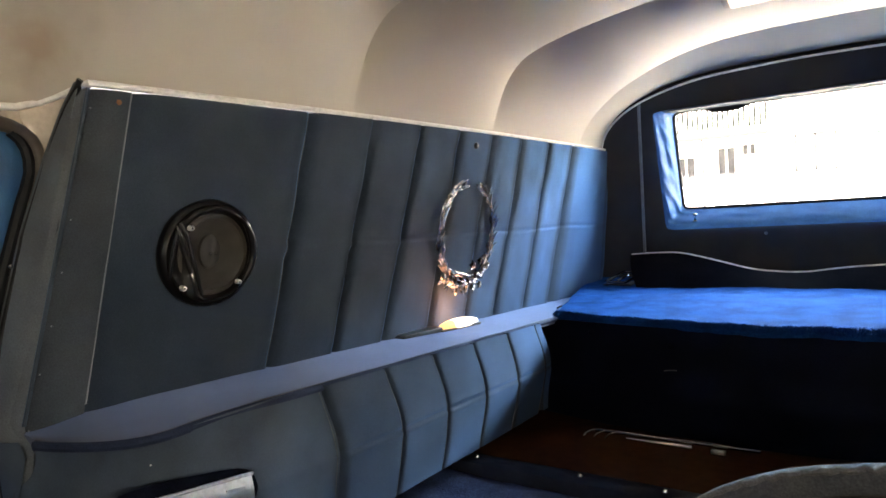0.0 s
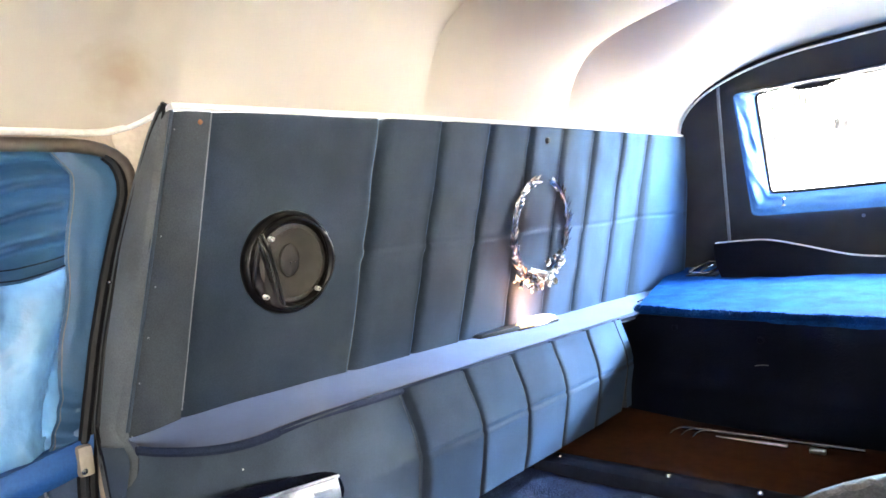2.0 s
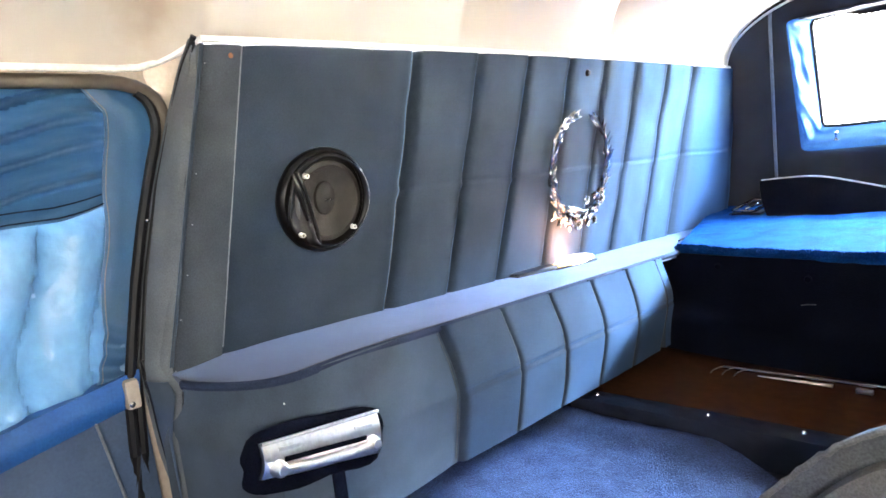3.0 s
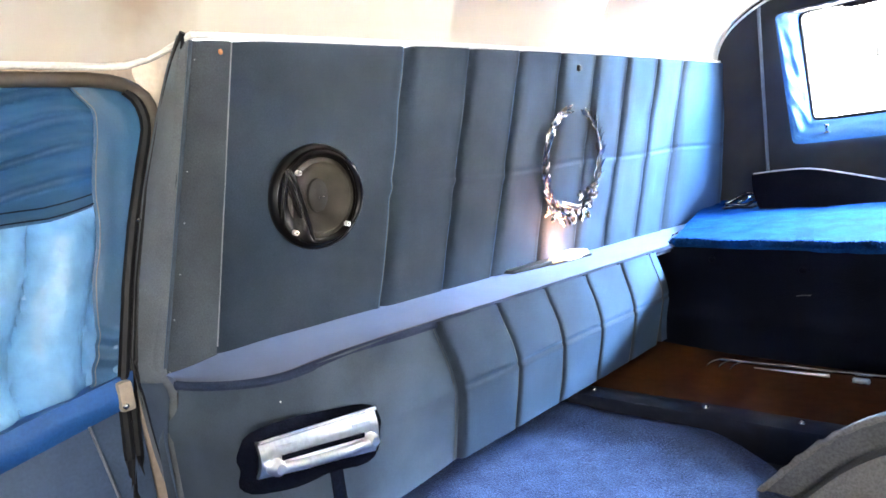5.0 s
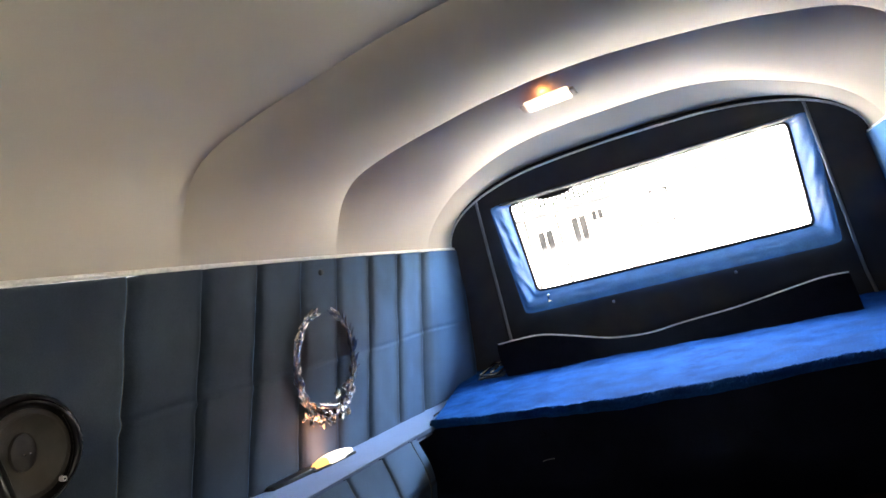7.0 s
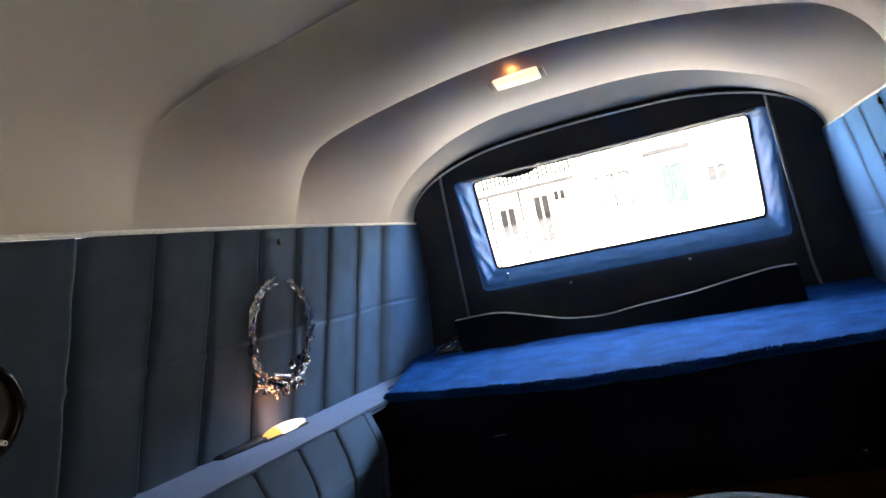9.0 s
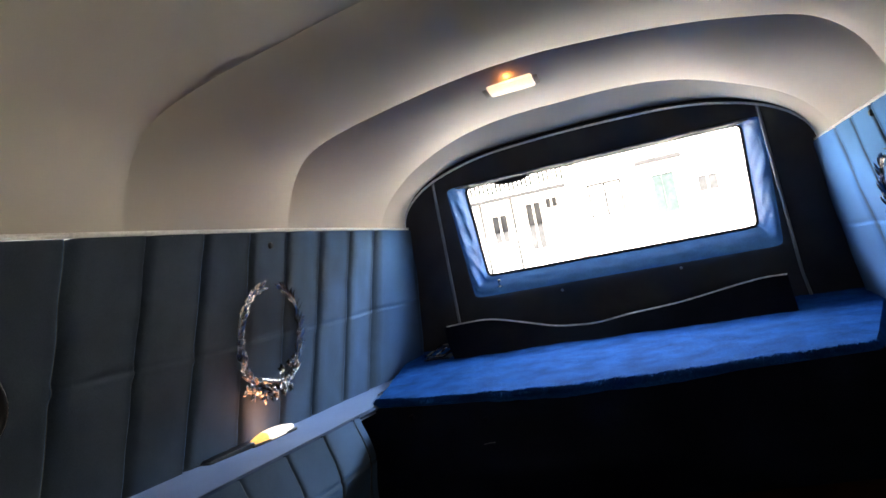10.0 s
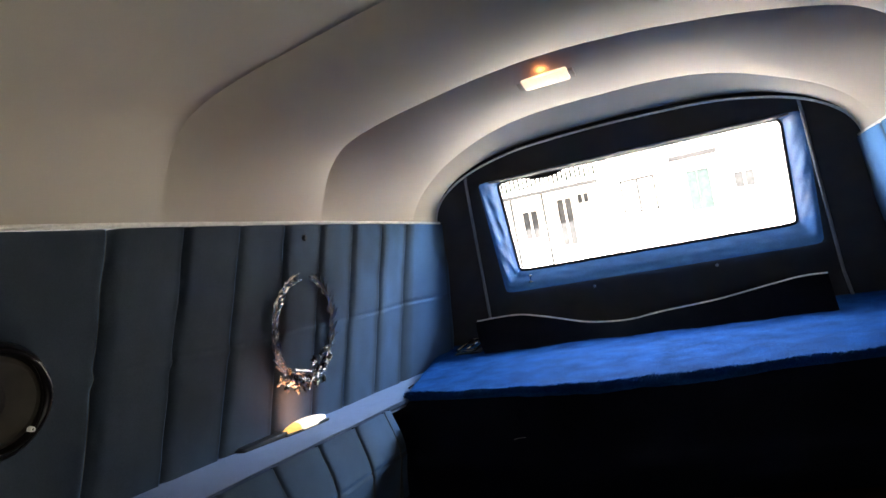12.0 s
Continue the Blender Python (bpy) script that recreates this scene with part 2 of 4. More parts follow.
# ---- mesh helpers (heights are given from the trim line) ----
def part(name, bm, mat, parent=None, label="", smooth=True, lift=True):
    if lift:
        bmesh.ops.translate(bm, verts=bm.verts, vec=(0, 0, ZO))
    bmesh.ops.recalc_face_normals(bm, faces=bm.faces)
    me = bpy.data.meshes.new(name)
    bm.to_mesh(me)
    bm.free()
    if smooth:
        me.shade_smooth()
        if hasattr(me, "set_sharp_from_angle"):
            me.set_sharp_from_angle(angle=radians(42))
    me.materials.append(M[mat])
    ob = new(name, me)
    if parent:
        ob.parent = parent
        ob.matrix_parent_inverse = parent.matrix_world.inverted()
    if label:
        tagged(ob, label)
    return ob


def thing(name, at, label, category, group="", kind=""):
    ob = new(name)
    ob.empty_display_size = 0.05
    ob.location = (at[0], at[1], at[2] + ZO)
    ob.matrix_world = Matrix.Translation(ob.location)
    return tagged(ob, label, category, group, kind)


def sheet(fn, nu, nv, closed_u=False):
    """A grid from fn(u, v), u and v from 0 to 1."""
    bm = bmesh.new()
    rows = []
    for i in range(nu + (0 if closed_u else 1)):
        rows.append([bm.verts.new(fn(i / nu, j / nv)) for j in range(nv + 1)])
    for i in range(nu):
        a, b = rows[i], rows[(i + 1) % len(rows)]
        for j in range(nv):
            bm.faces.new((a[j], b[j], b[j + 1], a[j + 1]))
    return bm


def double(bm, off):
    """A second skin behind an open sheet, so that it has thickness."""
    r = bmesh.ops.duplicate(bm, geom=bm.verts[:] + bm.edges[:] + bm.faces[:])
    bmesh.ops.translate(bm, verts=[v for v in r["geom"] if isinstance(v, bmesh.types.BMVert)], vec=off)


def slab(fn, nu, nv, off):
    """A closed body between fn(u, v) and the same moved by the vector off."""
    bm = bmesh.new()
    off = Vector(off)
    f = [[bm.verts.new(fn(i / nu, j / nv)) for j in range(nv + 1)] for i in range(nu + 1)]
    k = [[bm.verts.new(v.co + off) for v in row] for row in f]
    for i in range(nu):
        for j in range(nv):
            bm.faces.new((f[i][j], f[i + 1][j], f[i + 1][j + 1], f[i][j + 1]))
            bm.faces.new((k[i][j], k[i][j + 1], k[i + 1][j + 1], k[i + 1][j]))
    for i in range(nu):
        for j in (0, nv):
            bm.faces.new((f[i][j], f[i + 1][j], k[i + 1][j], k[i][j]))
    for j in range(nv):
        for i in (0, nu):
            bm.faces.new((f[i][j], f[i][j + 1], k[i][j + 1], k[i][j]))
    return bm


def block(x0, x1, y0, y1, z0, z1, bevel=0.0, seg=2, bm=None):
    bm = bm or bmesh.new()
    r = bmesh.ops.create_cube(bm, size=1.0)
    for v in r["verts"]:
        v.co = Vector(((x0 + x1) / 2 + v.co.x * (x1 - x0), (y0 + y1) / 2 + v.co.y * (y1 - y0), (z0 + z1) / 2 + v.co.z * (z1 - z0)))
    if bevel:
        es = {e for v in r["verts"] for e in v.link_edges}
        bmesh.ops.bevel(bm, geom=list(es), offset=bevel, segments=seg, profile=0.6, affect="EDGES")
    return bm


def tube(points, radius, sides=8, closed=False, flat=1.0, bm=None, taper=None):
    """A round bar along points; flat squeezes it across its second axis."""
    bm = bm or bmesh.new()
    pts = [Vector(p) for p in points]
    n = len(pts)
    rings = []
    up = Vector((0, 0, 1))
    for i, p in enumerate(pts):
        a, b = pts[i - 1] if (i or closed) else p, pts[(i + 1) % n] if (i < n - 1 or closed) else p
        d = (b - a).normalized()
        s = d.cross(up)
        if s.length < 0.05:
            s = d.cross(Vector((1, 0, 0)))
        s.normalize()
        if i and s.dot(last) < 0:
            s.negate()
        last = s
        w = s.cross(d)
        r = radius * (taper(i / (n - 1)) if taper else 1.0)
        rings.append([bm.verts.new(p + s * (math.cos(k * math.tau / sides) * r) + w * (math.sin(k * math.tau / sides) * r * flat)) for k in range(sides)])
    for i in range(n if closed else n - 1):
        a, b = rings[i], rings[(i + 1) % n]
        for k in range(sides):
            bm.faces.new((a[k], a[(k + 1) % sides], b[(k + 1) % sides], b[k]))
    if not closed:
        bm.faces.new(rings[0][::-1])
        bm.faces.new(rings[-1])
    return bm


def lathe(profile, centre, axis_u, axis_v, axis_w, sides=40, bm=None):
    """Turns (radius, height) pairs round the axis w through centre."""
    bm = bm or bmesh.new()
    c, u, v, w = Vector(centre), Vector(axis_u), Vector(axis_v), Vector(axis_w)
    rings = []
    for r, h in profile:
        if r < 1e-6:
            rings.append([bm.verts.new(c + w * h)])
        else:
            rings.append([bm.verts.new(c + u * (r * math.cos(k * math.tau / sides)) + v * (r * math.sin(k * math.tau / sides)) + w * h) for k in range(sides)])
    for a, b in zip(rings, rings[1:]):
        for k in range(sides):
            q = (k + 1) % sides
            if len(a) == 1 and len(b) == 1:
                continue
            if len(a) == 1:
                bm.faces.new((a[0], b[k], b[q]))
            elif len(b) == 1:
                bm.faces.new((a[k], a[q], b[0]))
            else:
                bm.faces.new((a[k], a[q], b[q], b[k]))
    return bm


def smooth(a, b, x):
    t = min(max((x - a) / (b - a), 0), 1)
    return t * t * (3 - 2 * t)


def lerp_table(xs, ys, x):
    return float(np.interp(x, xs, ys))


# ---- the plan, in metres from the trim line ----
W, LEAN = 0.747, 0.149
REAR_Y, REAR_K = 2.233, 0.251
FLOOR, FOOT = -0.808, -0.868
PLEATS = [0.653, 0.834, 1.007, 1.177, 1.338, 1.515, 1.699, 1.876]
SLOPES = [0.183, 0.208, 0.226, 0.207, 0.182, 0.204, 0.206, 0.196]


def seam_z(y):
    """Height of the cross seam of the pleats."""
    return -0.277 - 0.013 * (y - 0.63) + 0.003 * math.sin(y * 11)


def shelf_z(y):
    return -0.50 - 0.036 * (y - 0.55) - 0.016 * min(max((0.36 - y) / 0.22, 0.0), 1.0) ** 2


def on_wall(s, y, z, d=0.0):
    """A point of the upper side wall, s = -1 left or 1 right, d metres proud of it."""
    return Vector((s * (W - 0.005 * y - LEAN * z - d), y, z))


def rear_at(x, z, d=0.0):
    """A point of the tailgate's inner face, d metres towards the inside."""
    return Vector((x, REAR_Y - REAR_K * z - d, z))


# ---- headliner ----
BOWS = [-1.55, 0.79, 1.37, 1.98, 2.236]


def arch(y):
    """Half width, base height, crown height and the two powers of the roof's cross-section."""
    step = smooth(0.175, 0.235, y)
    a = 0.868 + (0.747 - 0.868) * step - 0.004 * max(y, 0)
    base = -0.032 + 0.032 * step
    ys = [-1.6, 0.79, 1.37, 1.98, 2.236]
    h = lerp_table(ys, [0.30, 0.30, 0.292, 0.292, 0.229], y)
    n = lerp_table(ys, [3.2, 3.1, 2.5, 2.5, 3.0], y)
    m = lerp_table(ys, [2.0, 1.95, 1.55, 1.55, 2.0], y)
    return a, base, h, n, m


# rise of a bow from its crown to its foot, by angle
BOW_A = [0.0, 0.206, 0.371, 0.568, 0.761, 0.961, 1.115, 1.266, 1.403, 1.571]
BOW_R = [1.0, 0.968, 0.914, 0.853, 0.793, 0.705, 0.586, 0.346, 0.119, 0.0]


def roof_point(u, y, sag=True):
    a, base, h, n, m = arch(y)
    th = (u * 2 - 1) * math.pi / 2
    x = a * math.sin(th)
    e = abs(x / a)
    z = h * max(1 - e ** n, 0) ** (1 / m)
    bow = smooth(0.25, 0.79, y) * (1 - smooth(1.37, 1.98, y))
    rise = sum(lerp_table(BOW_A, BOW_R, abs(abs(th) + q)) for q in (-0.10, -0.05, 0, 0.05, 0.10)) / 5 * (1 - smooth(1.45, 1.571, abs(th)) ** 3)
    z = z * (1 - bow) + 0.292 * rise * bow
    s = 0.0
    if sag:
        for y0, y1 in zip(BOWS, BOWS[1:]):
            if y0 <= y <= y1:
                t = (y - y0) / (y1 - y0)
                depth = {0: 0.05, 1: 0.092, 2: 0.080, 3: 0.024}[BOWS.index(y0)]
                if y0 < 0:
                    t = min(max((y - 0.25) / (0.79 - 0.25), 0), 1) * 0.5 + 0.5
                    depth = 0.08
                t = t ** 0.88
                s = depth * 4 * t * (1 - t)
    corner = math.sin(min(max(z / h, 0), 1) * math.pi * 0.5) ** 0.7 * (0.74 + 0.48 * math.exp(-((e - 0.80) / 0.22) ** 2))
    k = s * corner
    d = Vector((-x, 0, -(z * 1.3)))
    if d.length > 1e-6:
        d.normalize()
    x, z = x + d.x * k, z + d.z * k
    pucker = 0.010 * math.exp(-((y - 0.205) / 0.018) ** 2 - ((z - 0.045) / 0.035) ** 2)
    x -= math.copysign(pucker, x)
    yy = y - REAR_K * z * smooth(1.98, 2.236, y)
    return Vector((x, yy, base * (1 - e * 0) * (1 if e > 0.999 else max(0, 1 - z / 0.15)) + z))


ys_roof = []
for y0, y1, cnt in ((-1.55, 0.12, 14), (0.12, 0.25, 12), (0.25, 0.79, 22), (0.79, 1.37, 28), (1.37, 1.98, 28), (1.98, 2.236, 14)):
    ys_roof += [y0 + (y1 - y0) * i / cnt for i in range(cnt)]
    if y0 > 0.25:
        ys_roof += [y0 + 0.005, y0 - 0.005]
ys_roof.append(2.236)
ys_roof.sort()
NR = len(ys_roof) - 1
bm = sheet(lambda u, v: roof_point(u, ys_roof[round(v * NR)]), 96, NR)
double(bm, (0, 0, 0.03))
ceiling = part("ceiling", bm, "headliner")
tagged(ceiling, "beige vinyl headliner drawn over roof bows in scallops", "ceiling", kind="structure")

# ---- side walls ----
def pleat_y(k, z, side):
    """Where the k-th pleat runs at the height z; it jogs at the cross seam."""
    wob = 0.004 * noise.noise(Vector((k * 3.1, z * 9, side)))
    jog = 0.006 * math.exp(-((z - seam_z(PLEATS[k] - 0.05) - 0.004) / 0.012) ** 2)
    return PLEATS[k] + SLOPES[k] * (z + 0.02) + wob + jog


def front_seam_y(z):
    return 0.294 + 0.159 * z


def front_edge_y(z):
    return 0.228 + 0.20 * z


def cushion(t, edge):
    """Depth of one pleat across its width: deep at its start, a rounded roll at its end."""
    rise = 1 - math.exp(-(t / 0.055) ** 1.3)
    roll = 1 - max(0.0, (t - 0.975) / 0.025) ** 3.0
    return edge * (rise * roll) - edge * 0.62 + 0.0020 * math.exp(-((t - 0.965) / 0.018) ** 2)


def side_wall(s, name):
    group = "pleats of the side wall"
    back = slab(lambda u, v: on_wall(s, front_edge_y(-0.62 + v * 0.61) + 0.02 + u * 2.05, -0.62 + v * 0.61, -0.022), 4, 4, (s * 0.06, 0, 0))
    wall = part(name, back, "shell")
    tagged(wall, "upholstered side wall in slate-blue velvet with pleated panels", "wall", kind="structure")
    # pillar cover, plain panel with the loudspeaker, then the pleats
    bounds = [front_edge_y, front_seam_y] + [(lambda z, k=k: pleat_y(k, z, s)) for k in range(8)] + [lambda z: 2.245 - 0.07 * z]
    for i in range(len(bounds) - 1):
        lo, hi = bounds[i], bounds[i + 1]
        edge = [0.006, 0.014][i] if i < 2 else 0.032

        def face(u, v, lo=lo, hi=hi, edge=edge, i=i):
            y_mid = lo(-0.3) * (1 - u) + hi(-0.3) * u
            zb = shelf_z(y_mid) - 0.03
            zt = -0.004 - 0.007 * abs((y_mid - 1.23) / 1.0) ** 2
            zs = seam_z(y_mid)
            z = zt + (zs + 0.03 - zt) * v / 0.40 if v < 0.40 else zs + 0.03 - 0.06 * (v - 0.40) / 0.25 if v < 0.65 else zs - 0.03 + (zb - zs + 0.03) * (v - 0.65) / 0.35
            y = lo(z) * (1 - u) + hi(z) * u
            d = cushion(u, edge) if i > 0 else 0.004 * math.sin(u * math.pi) - 0.001
            if i == 0:
                d -= 0.012 * max(0.0, (0.45 - u) / 0.45) ** 2
            if i > 1:
                q = z - zs
                d += 0.0006 * math.exp(-(q / 0.0045) ** 2) - 0.0022 * math.exp(-((q - 0.008) / 0.006) ** 2)
            puff = 0.004 * math.sin(min(max(z / -0.02, 0), 1) * math.pi / 2)
            wave = 0.003 * noise.noise(Vector((y * 6, z * 8, s * 3))) + 0.0015 * noise.noise(Vector((y * 22, z * 14, s)))
            return on_wall(s, y, z, d + puff + wave)
        us = [0, .005, .012, .022, .034, .05, .075, .12, .2, .35, .5, .65, .80, .90, .945, .965, .977, .986, .994, 1]
        ob = part("panel", sheet(lambda u, v, face=face: face(us[round(u * 19)], v), 19, 60), "velvet" if i else "velvet_strip", wall)
        if 0 < i < 9:
            part("crease", tube([face(0.985, v) for v in np.linspace(0.004, 1, 60)], 0.0011, 5), "crease", wall)
        if i == 0:
            tagged(ob, "narrow pillar strip of slate-blue velvet")
    # stitched cord between the pillar strip and the plain panel
    part("piping", tube([on_wall(s, front_seam_y(z), z, 0.004) for z in np.linspace(-0.004, -0.48, 14)], 0.0011, 6), "piping_grey", wall)
    part("welt", tube([on_wall(s, front_edge_y(z) + 0.003, z, 0.0) for z in np.linspace(-0.006, -0.49, 20)], 0.003, 8), "velvet_lit", wall)
    return wall


wall_left = side_wall(-1, "wall_left")
wall_right = side_wall(1, "wall_right")

for s, nm in ((-1, "trim_left"), (1, "trim_right")):
    pts = [on_wall(s, y, 0.002 - 0.007 * abs((y - 1.23) / 1.0) ** 2, 0.004 + 0.0015 * noise.noise(Vector((y * 4, s, 0)))) for y in np.linspace(0.228, 2.235, 40)]
    front = [(s * 0.79, 0.218, -0.012), (s * 0.835, 0.20, -0.022), (s * 0.852, 0.175, -0.028)] + [(s * 0.855, y, -0.030) for y in np.linspace(0.14, -1.4, 10)]
    tr = part(nm, tube([Vector(p) for p in front[::-1]] + pts, 0.0068, 8, flat=0.8), "piping")
    tagged(tr, "white piping along the top of the side wall", "trim", kind="structure")


# ---- ledge and lower side panels ----
def low_x(y):
    """Half distance between the lower panels; they round off towards the front pillar."""
    e = max(0.0, (0.20 - y) / 0.10)
    return 0.606 + 0.012 * max(0.0, y - 1.0) + 0.17 * min(e, 1.0) ** 2.4


def lip_x(y):
    """Half distance between the rounded edges of the ledges."""
    e = max(0.0, (0.26 - y) / 0.128)
    return 0.616 + 0.012 * max(0.0, y - 1.0) + 0.164 * min(e, 1.0) ** 3


LOW = [0.514, 0.674, 0.831, 0.986, 1.144, 1.300]


def lower_wall(s, nm):
    end = 2.1 if s < 0 else 0.95

    def top(u, v):
        y = 0.130 + u ** 2 * end
        a, b = lip_x(y) + 0.003, W - LEAN * shelf_z(y) + 0.01
        x = a + (b - a) * v
        return Vector((s * x, y, shelf_z(y) + 0.0015 * noise.noise(Vector((x * 8, y * 8, 2))) - 0.003 * (1 - v) ** 6))
    ledge = part("ledge_" + nm, slab(top, 60, 8, (0, 0, -0.02)), "shelf")
    tagged(ledge, "pale blue velvet ledge along the side wall", "ledge", kind="structure")
    back = slab(lambda u, v: Vector((s * (low_x(0.16 + u * 1.45) + 0.075), 0.16 + u * min(1.45, end), -0.79 + v * (shelf_z(0.16 + u * 1.45) - 0.02 + 0.79))), 24, 3, (s * 0.03, 0, 0))
    wall = part("lower_wall_" + nm, back, "dark_face")
    tagged(wall, "lower side wall in slate-blue velvet with stitched pleats", "wall", kind="structure")
    us = [0, .005, .012, .022, .034, .05, .075, .12, .2, .35, .5, .65, .80, .90, .935, .955, .97, .983, .993, 1]
    edges = [0.085] + (LOW + [1.335] if s < 0 else LOW[:4])
    for i in range(len(edges) - 1):
        lo, hi = edges[i], edges[i + 1]

        def face(u, v, lo=lo, hi=hi, i=i):
            zt = shelf_z(lo * (1 - u) + hi * u) - 0.006
            zb = -0.762 - 0.018 * (lo * (1 - u) + hi * u)
            z = zt + v * (zb - zt)
            bend = 0.008 * math.sin(v * math.pi) + 0.030 * v + (0.028 * v ** 4 if i == 6 else 0)
            y = lo * (1 - u) + hi * u + (bend if i else bend * u)
            mid = -0.630 - 0.032 * (y - 0.5)
            d = 0.016 * (1 - math.exp(-(u / 0.028) ** 1.4)) * (1 - max(0.0, (u - 0.98) / 0.02) ** 3) - 0.003 if i else 0.004 * math.sin(u * math.pi)
            tent = 0.005 * (zt - z) / (zt - mid) if z > mid else 0.005 - 0.034 * (mid - z) / (mid - zb)
            d += tent * (1.0 if i else u ** 1.5) - (0.003 * math.exp(-((z - mid - 0.003) / 0.005) ** 2) if i else 0)
            d += 0.003 * noise.noise(Vector((y * 8, z * 9, s)))
            k = smooth(0.0, 0.35, v)
            y += (0.045 * (1 - u) * (1 - k) if i == 0 else 0)
            return Vector((s * (lip_x(y) * (1 - k) + low_x(y) * k - d), y, z))
        part("panel", sheet(lambda u, v, face=face: face(us[round(u * 19)], v), 19, 60), "velvet" if i else "velvet_lit", wall)
        if i < len(edges) - 2:
            part("crease", tube([face(0.985, v) for v in np.linspace(0.02, 1, 40)], 0.0010, 5), "crease", wall)
    # rolled edge of the ledge, coloured darker for the shade below its top
    part("piping", tube([Vector((s * (lip_x(y) + 0.002), y, shelf_z(y) - 0.011)) for y in 0.128 + min(end, 1.62) * np.linspace(0, 1, 80) ** 2], 0.007, 8), "lip", wall)
    return wall


lower_left = lower_wall(-1, "left")
lower_right = lower_wall(1, "right")

# ---- tailgate ----
OPEN = (-0.540, 0.592, -0.330, 0.1125)     # opening in the inner panel: x, x, z, z
GLASS = (-0.487, 0.532, -0.252, 0.110)
SET = 0.080


def arch_edge(th):
    """Outer outline of the tailgate, by angle round its middle."""
    cx, cz = 0.03, -0.10
    dx, dz = math.cos(th), math.sin(th)
    best = 0.0
    for k in range(1, 200):
        r = k * 0.006
        x, z = cx + dx * r, cz + dz * r
        if z < -0.66:
            break
        half = (W + 0.03 - LEAN * min(z, 0))
        if abs(x) > half:
            break
        if z > 0 and z > 0.012 + 0.245 * max(1 - abs(x / 0.757) ** 3, 0) ** 0.5:
            break
        best = r
    return cx + dx * best, cz + dz * best


def rect_edge(th, r):
    cx, cz = (r[0] + r[1]) / 2, (r[2] + r[3]) / 2
    w, h = (r[1] - r[0]) / 2, (r[3] - r[2]) / 2
    c, s_ = math.cos(th), math.sin(th)
    k = 1 / ((abs(c) ** 40 + abs(s_) ** 40) ** (1 / 40))
    return cx + c * k * w, cz + s_ * k * h


NA = 160


def tail(u, v):
    th = u * math.tau
    ix, iz = rect_edge(th, OPEN)
    # outline by the direction of the inner point, so that the quads stay even
    ox, oz = arch_edge(math.atan2(iz + 0.10, ix - 0.03))
    x, z = ix + (ox - ix) * v, iz + (oz - iz) * v
    puff = 0.010 * math.sin(min(v * 3, 1) * math.pi / 2) + 0.002 * noise.noise(Vector((x * 7, z * 7, 5)))
    return rear_at(x, z, puff)


bm = sheet(tail, NA, 10, True)
double(bm, (0, 0.035, 0))
wall_rear = part("wall_rear", bm, "tailgate")
tagged(wall_rear, "tailgate inside covered in charcoal cloth", "tailgate", kind="structure")


def reveal(u, v):
    th = u * math.tau
    ax, az = rect_edge(th, OPEN)
    bx, bz = rect_edge(th, GLASS)
    x, z = ax + (bx - ax) * v, az + (bz - az) * v
    slack = 0.007 + 0.008 * smooth(-0.40, -0.50, x) + 0.006 * smooth(0.50, 0.56, x)
    crease = slack * noise.noise(Vector((x * 16 + v * 1.5, z * 18 + v * 2, v * 1.5))) * math.sin(v * math.pi)
    side = smooth(-0.44, -0.49, ax) * smooth(0.10, 0.04, az)
    crease += side * 0.007 * (0.6 + 0.8 * noise.noise(Vector((2, z * 14, 1)))) * math.sin(v * 11 + z * 9 + 1.6 * noise.noise(Vector((0, z * 9, 4)))) * math.sin(v * math.pi) ** 0.5
    return rear_at(x, z, 0.010 - (SET + 0.010) * v ** 1.3 + crease + 0.012 * math.sin(v * math.pi))


part("window_reveal", sheet(reveal, 320, 26, True), "tailgate_blue", wall_rear, "crumpled blue vinyl round the rear window")

part("top_lining", slab(lambda u, v: rear_at(-0.50 + 1.05 * u, 0.1075 + 0.001 * math.sin(u * 40), 0.012 - (SET + 0.004) * v), 40, 4, (0, 0, 0.002)), "tailgate", wall_rear, "charcoal cloth over the window")
window_1 = thing("window_1", (0.022, REAR_Y + SET, -0.07), "rear tailgate window pane in a black rubber seal", "window", kind="structure")
seal = [rear_at(*rect_edge(k / 120 * math.tau, GLASS), d=-SET + 0.004) for k in range(120)]
part("window_frame", tube(seal, 0.006, 6, True), "rubber", window_1)
pane = part("pane", sheet(lambda u, v: rear_at(GLASS[0] - 0.004 + u * (GLASS[1] - GLASS[0] + 0.008), GLASS[2] - 0.004 + v * (GLASS[3] - GLASS[2] + 0.008), -SET - 0.004), 2, 2), "glass", window_1)
pane.visible_shadow = False
# ragged strip of dark film left along the top of the pane


def film(u, v):
    x = -0.46 + u * 0.30
    drop = 0.004 + (0.008 * max(0.0, noise.noise(Vector((x * 24, 0.4, 0)))) + 0.018 * math.exp(-((x + 0.30) / 0.07) ** 2)) * math.sin(u * math.pi) ** 0.5
    return rear_at(x, 0.112 - v * drop, -SET + 0.006)


part("film", slab(film, 40, 2, (0, 0.002, 0)), "rubber", window_1, "ragged remnant of dark window film")

# rear corner pillars with a light piping on their inner edge
SEAM = ([-0.62, -0.428, 0.137, 0.20], [0.668, 0.632, 0.583, 0.57])
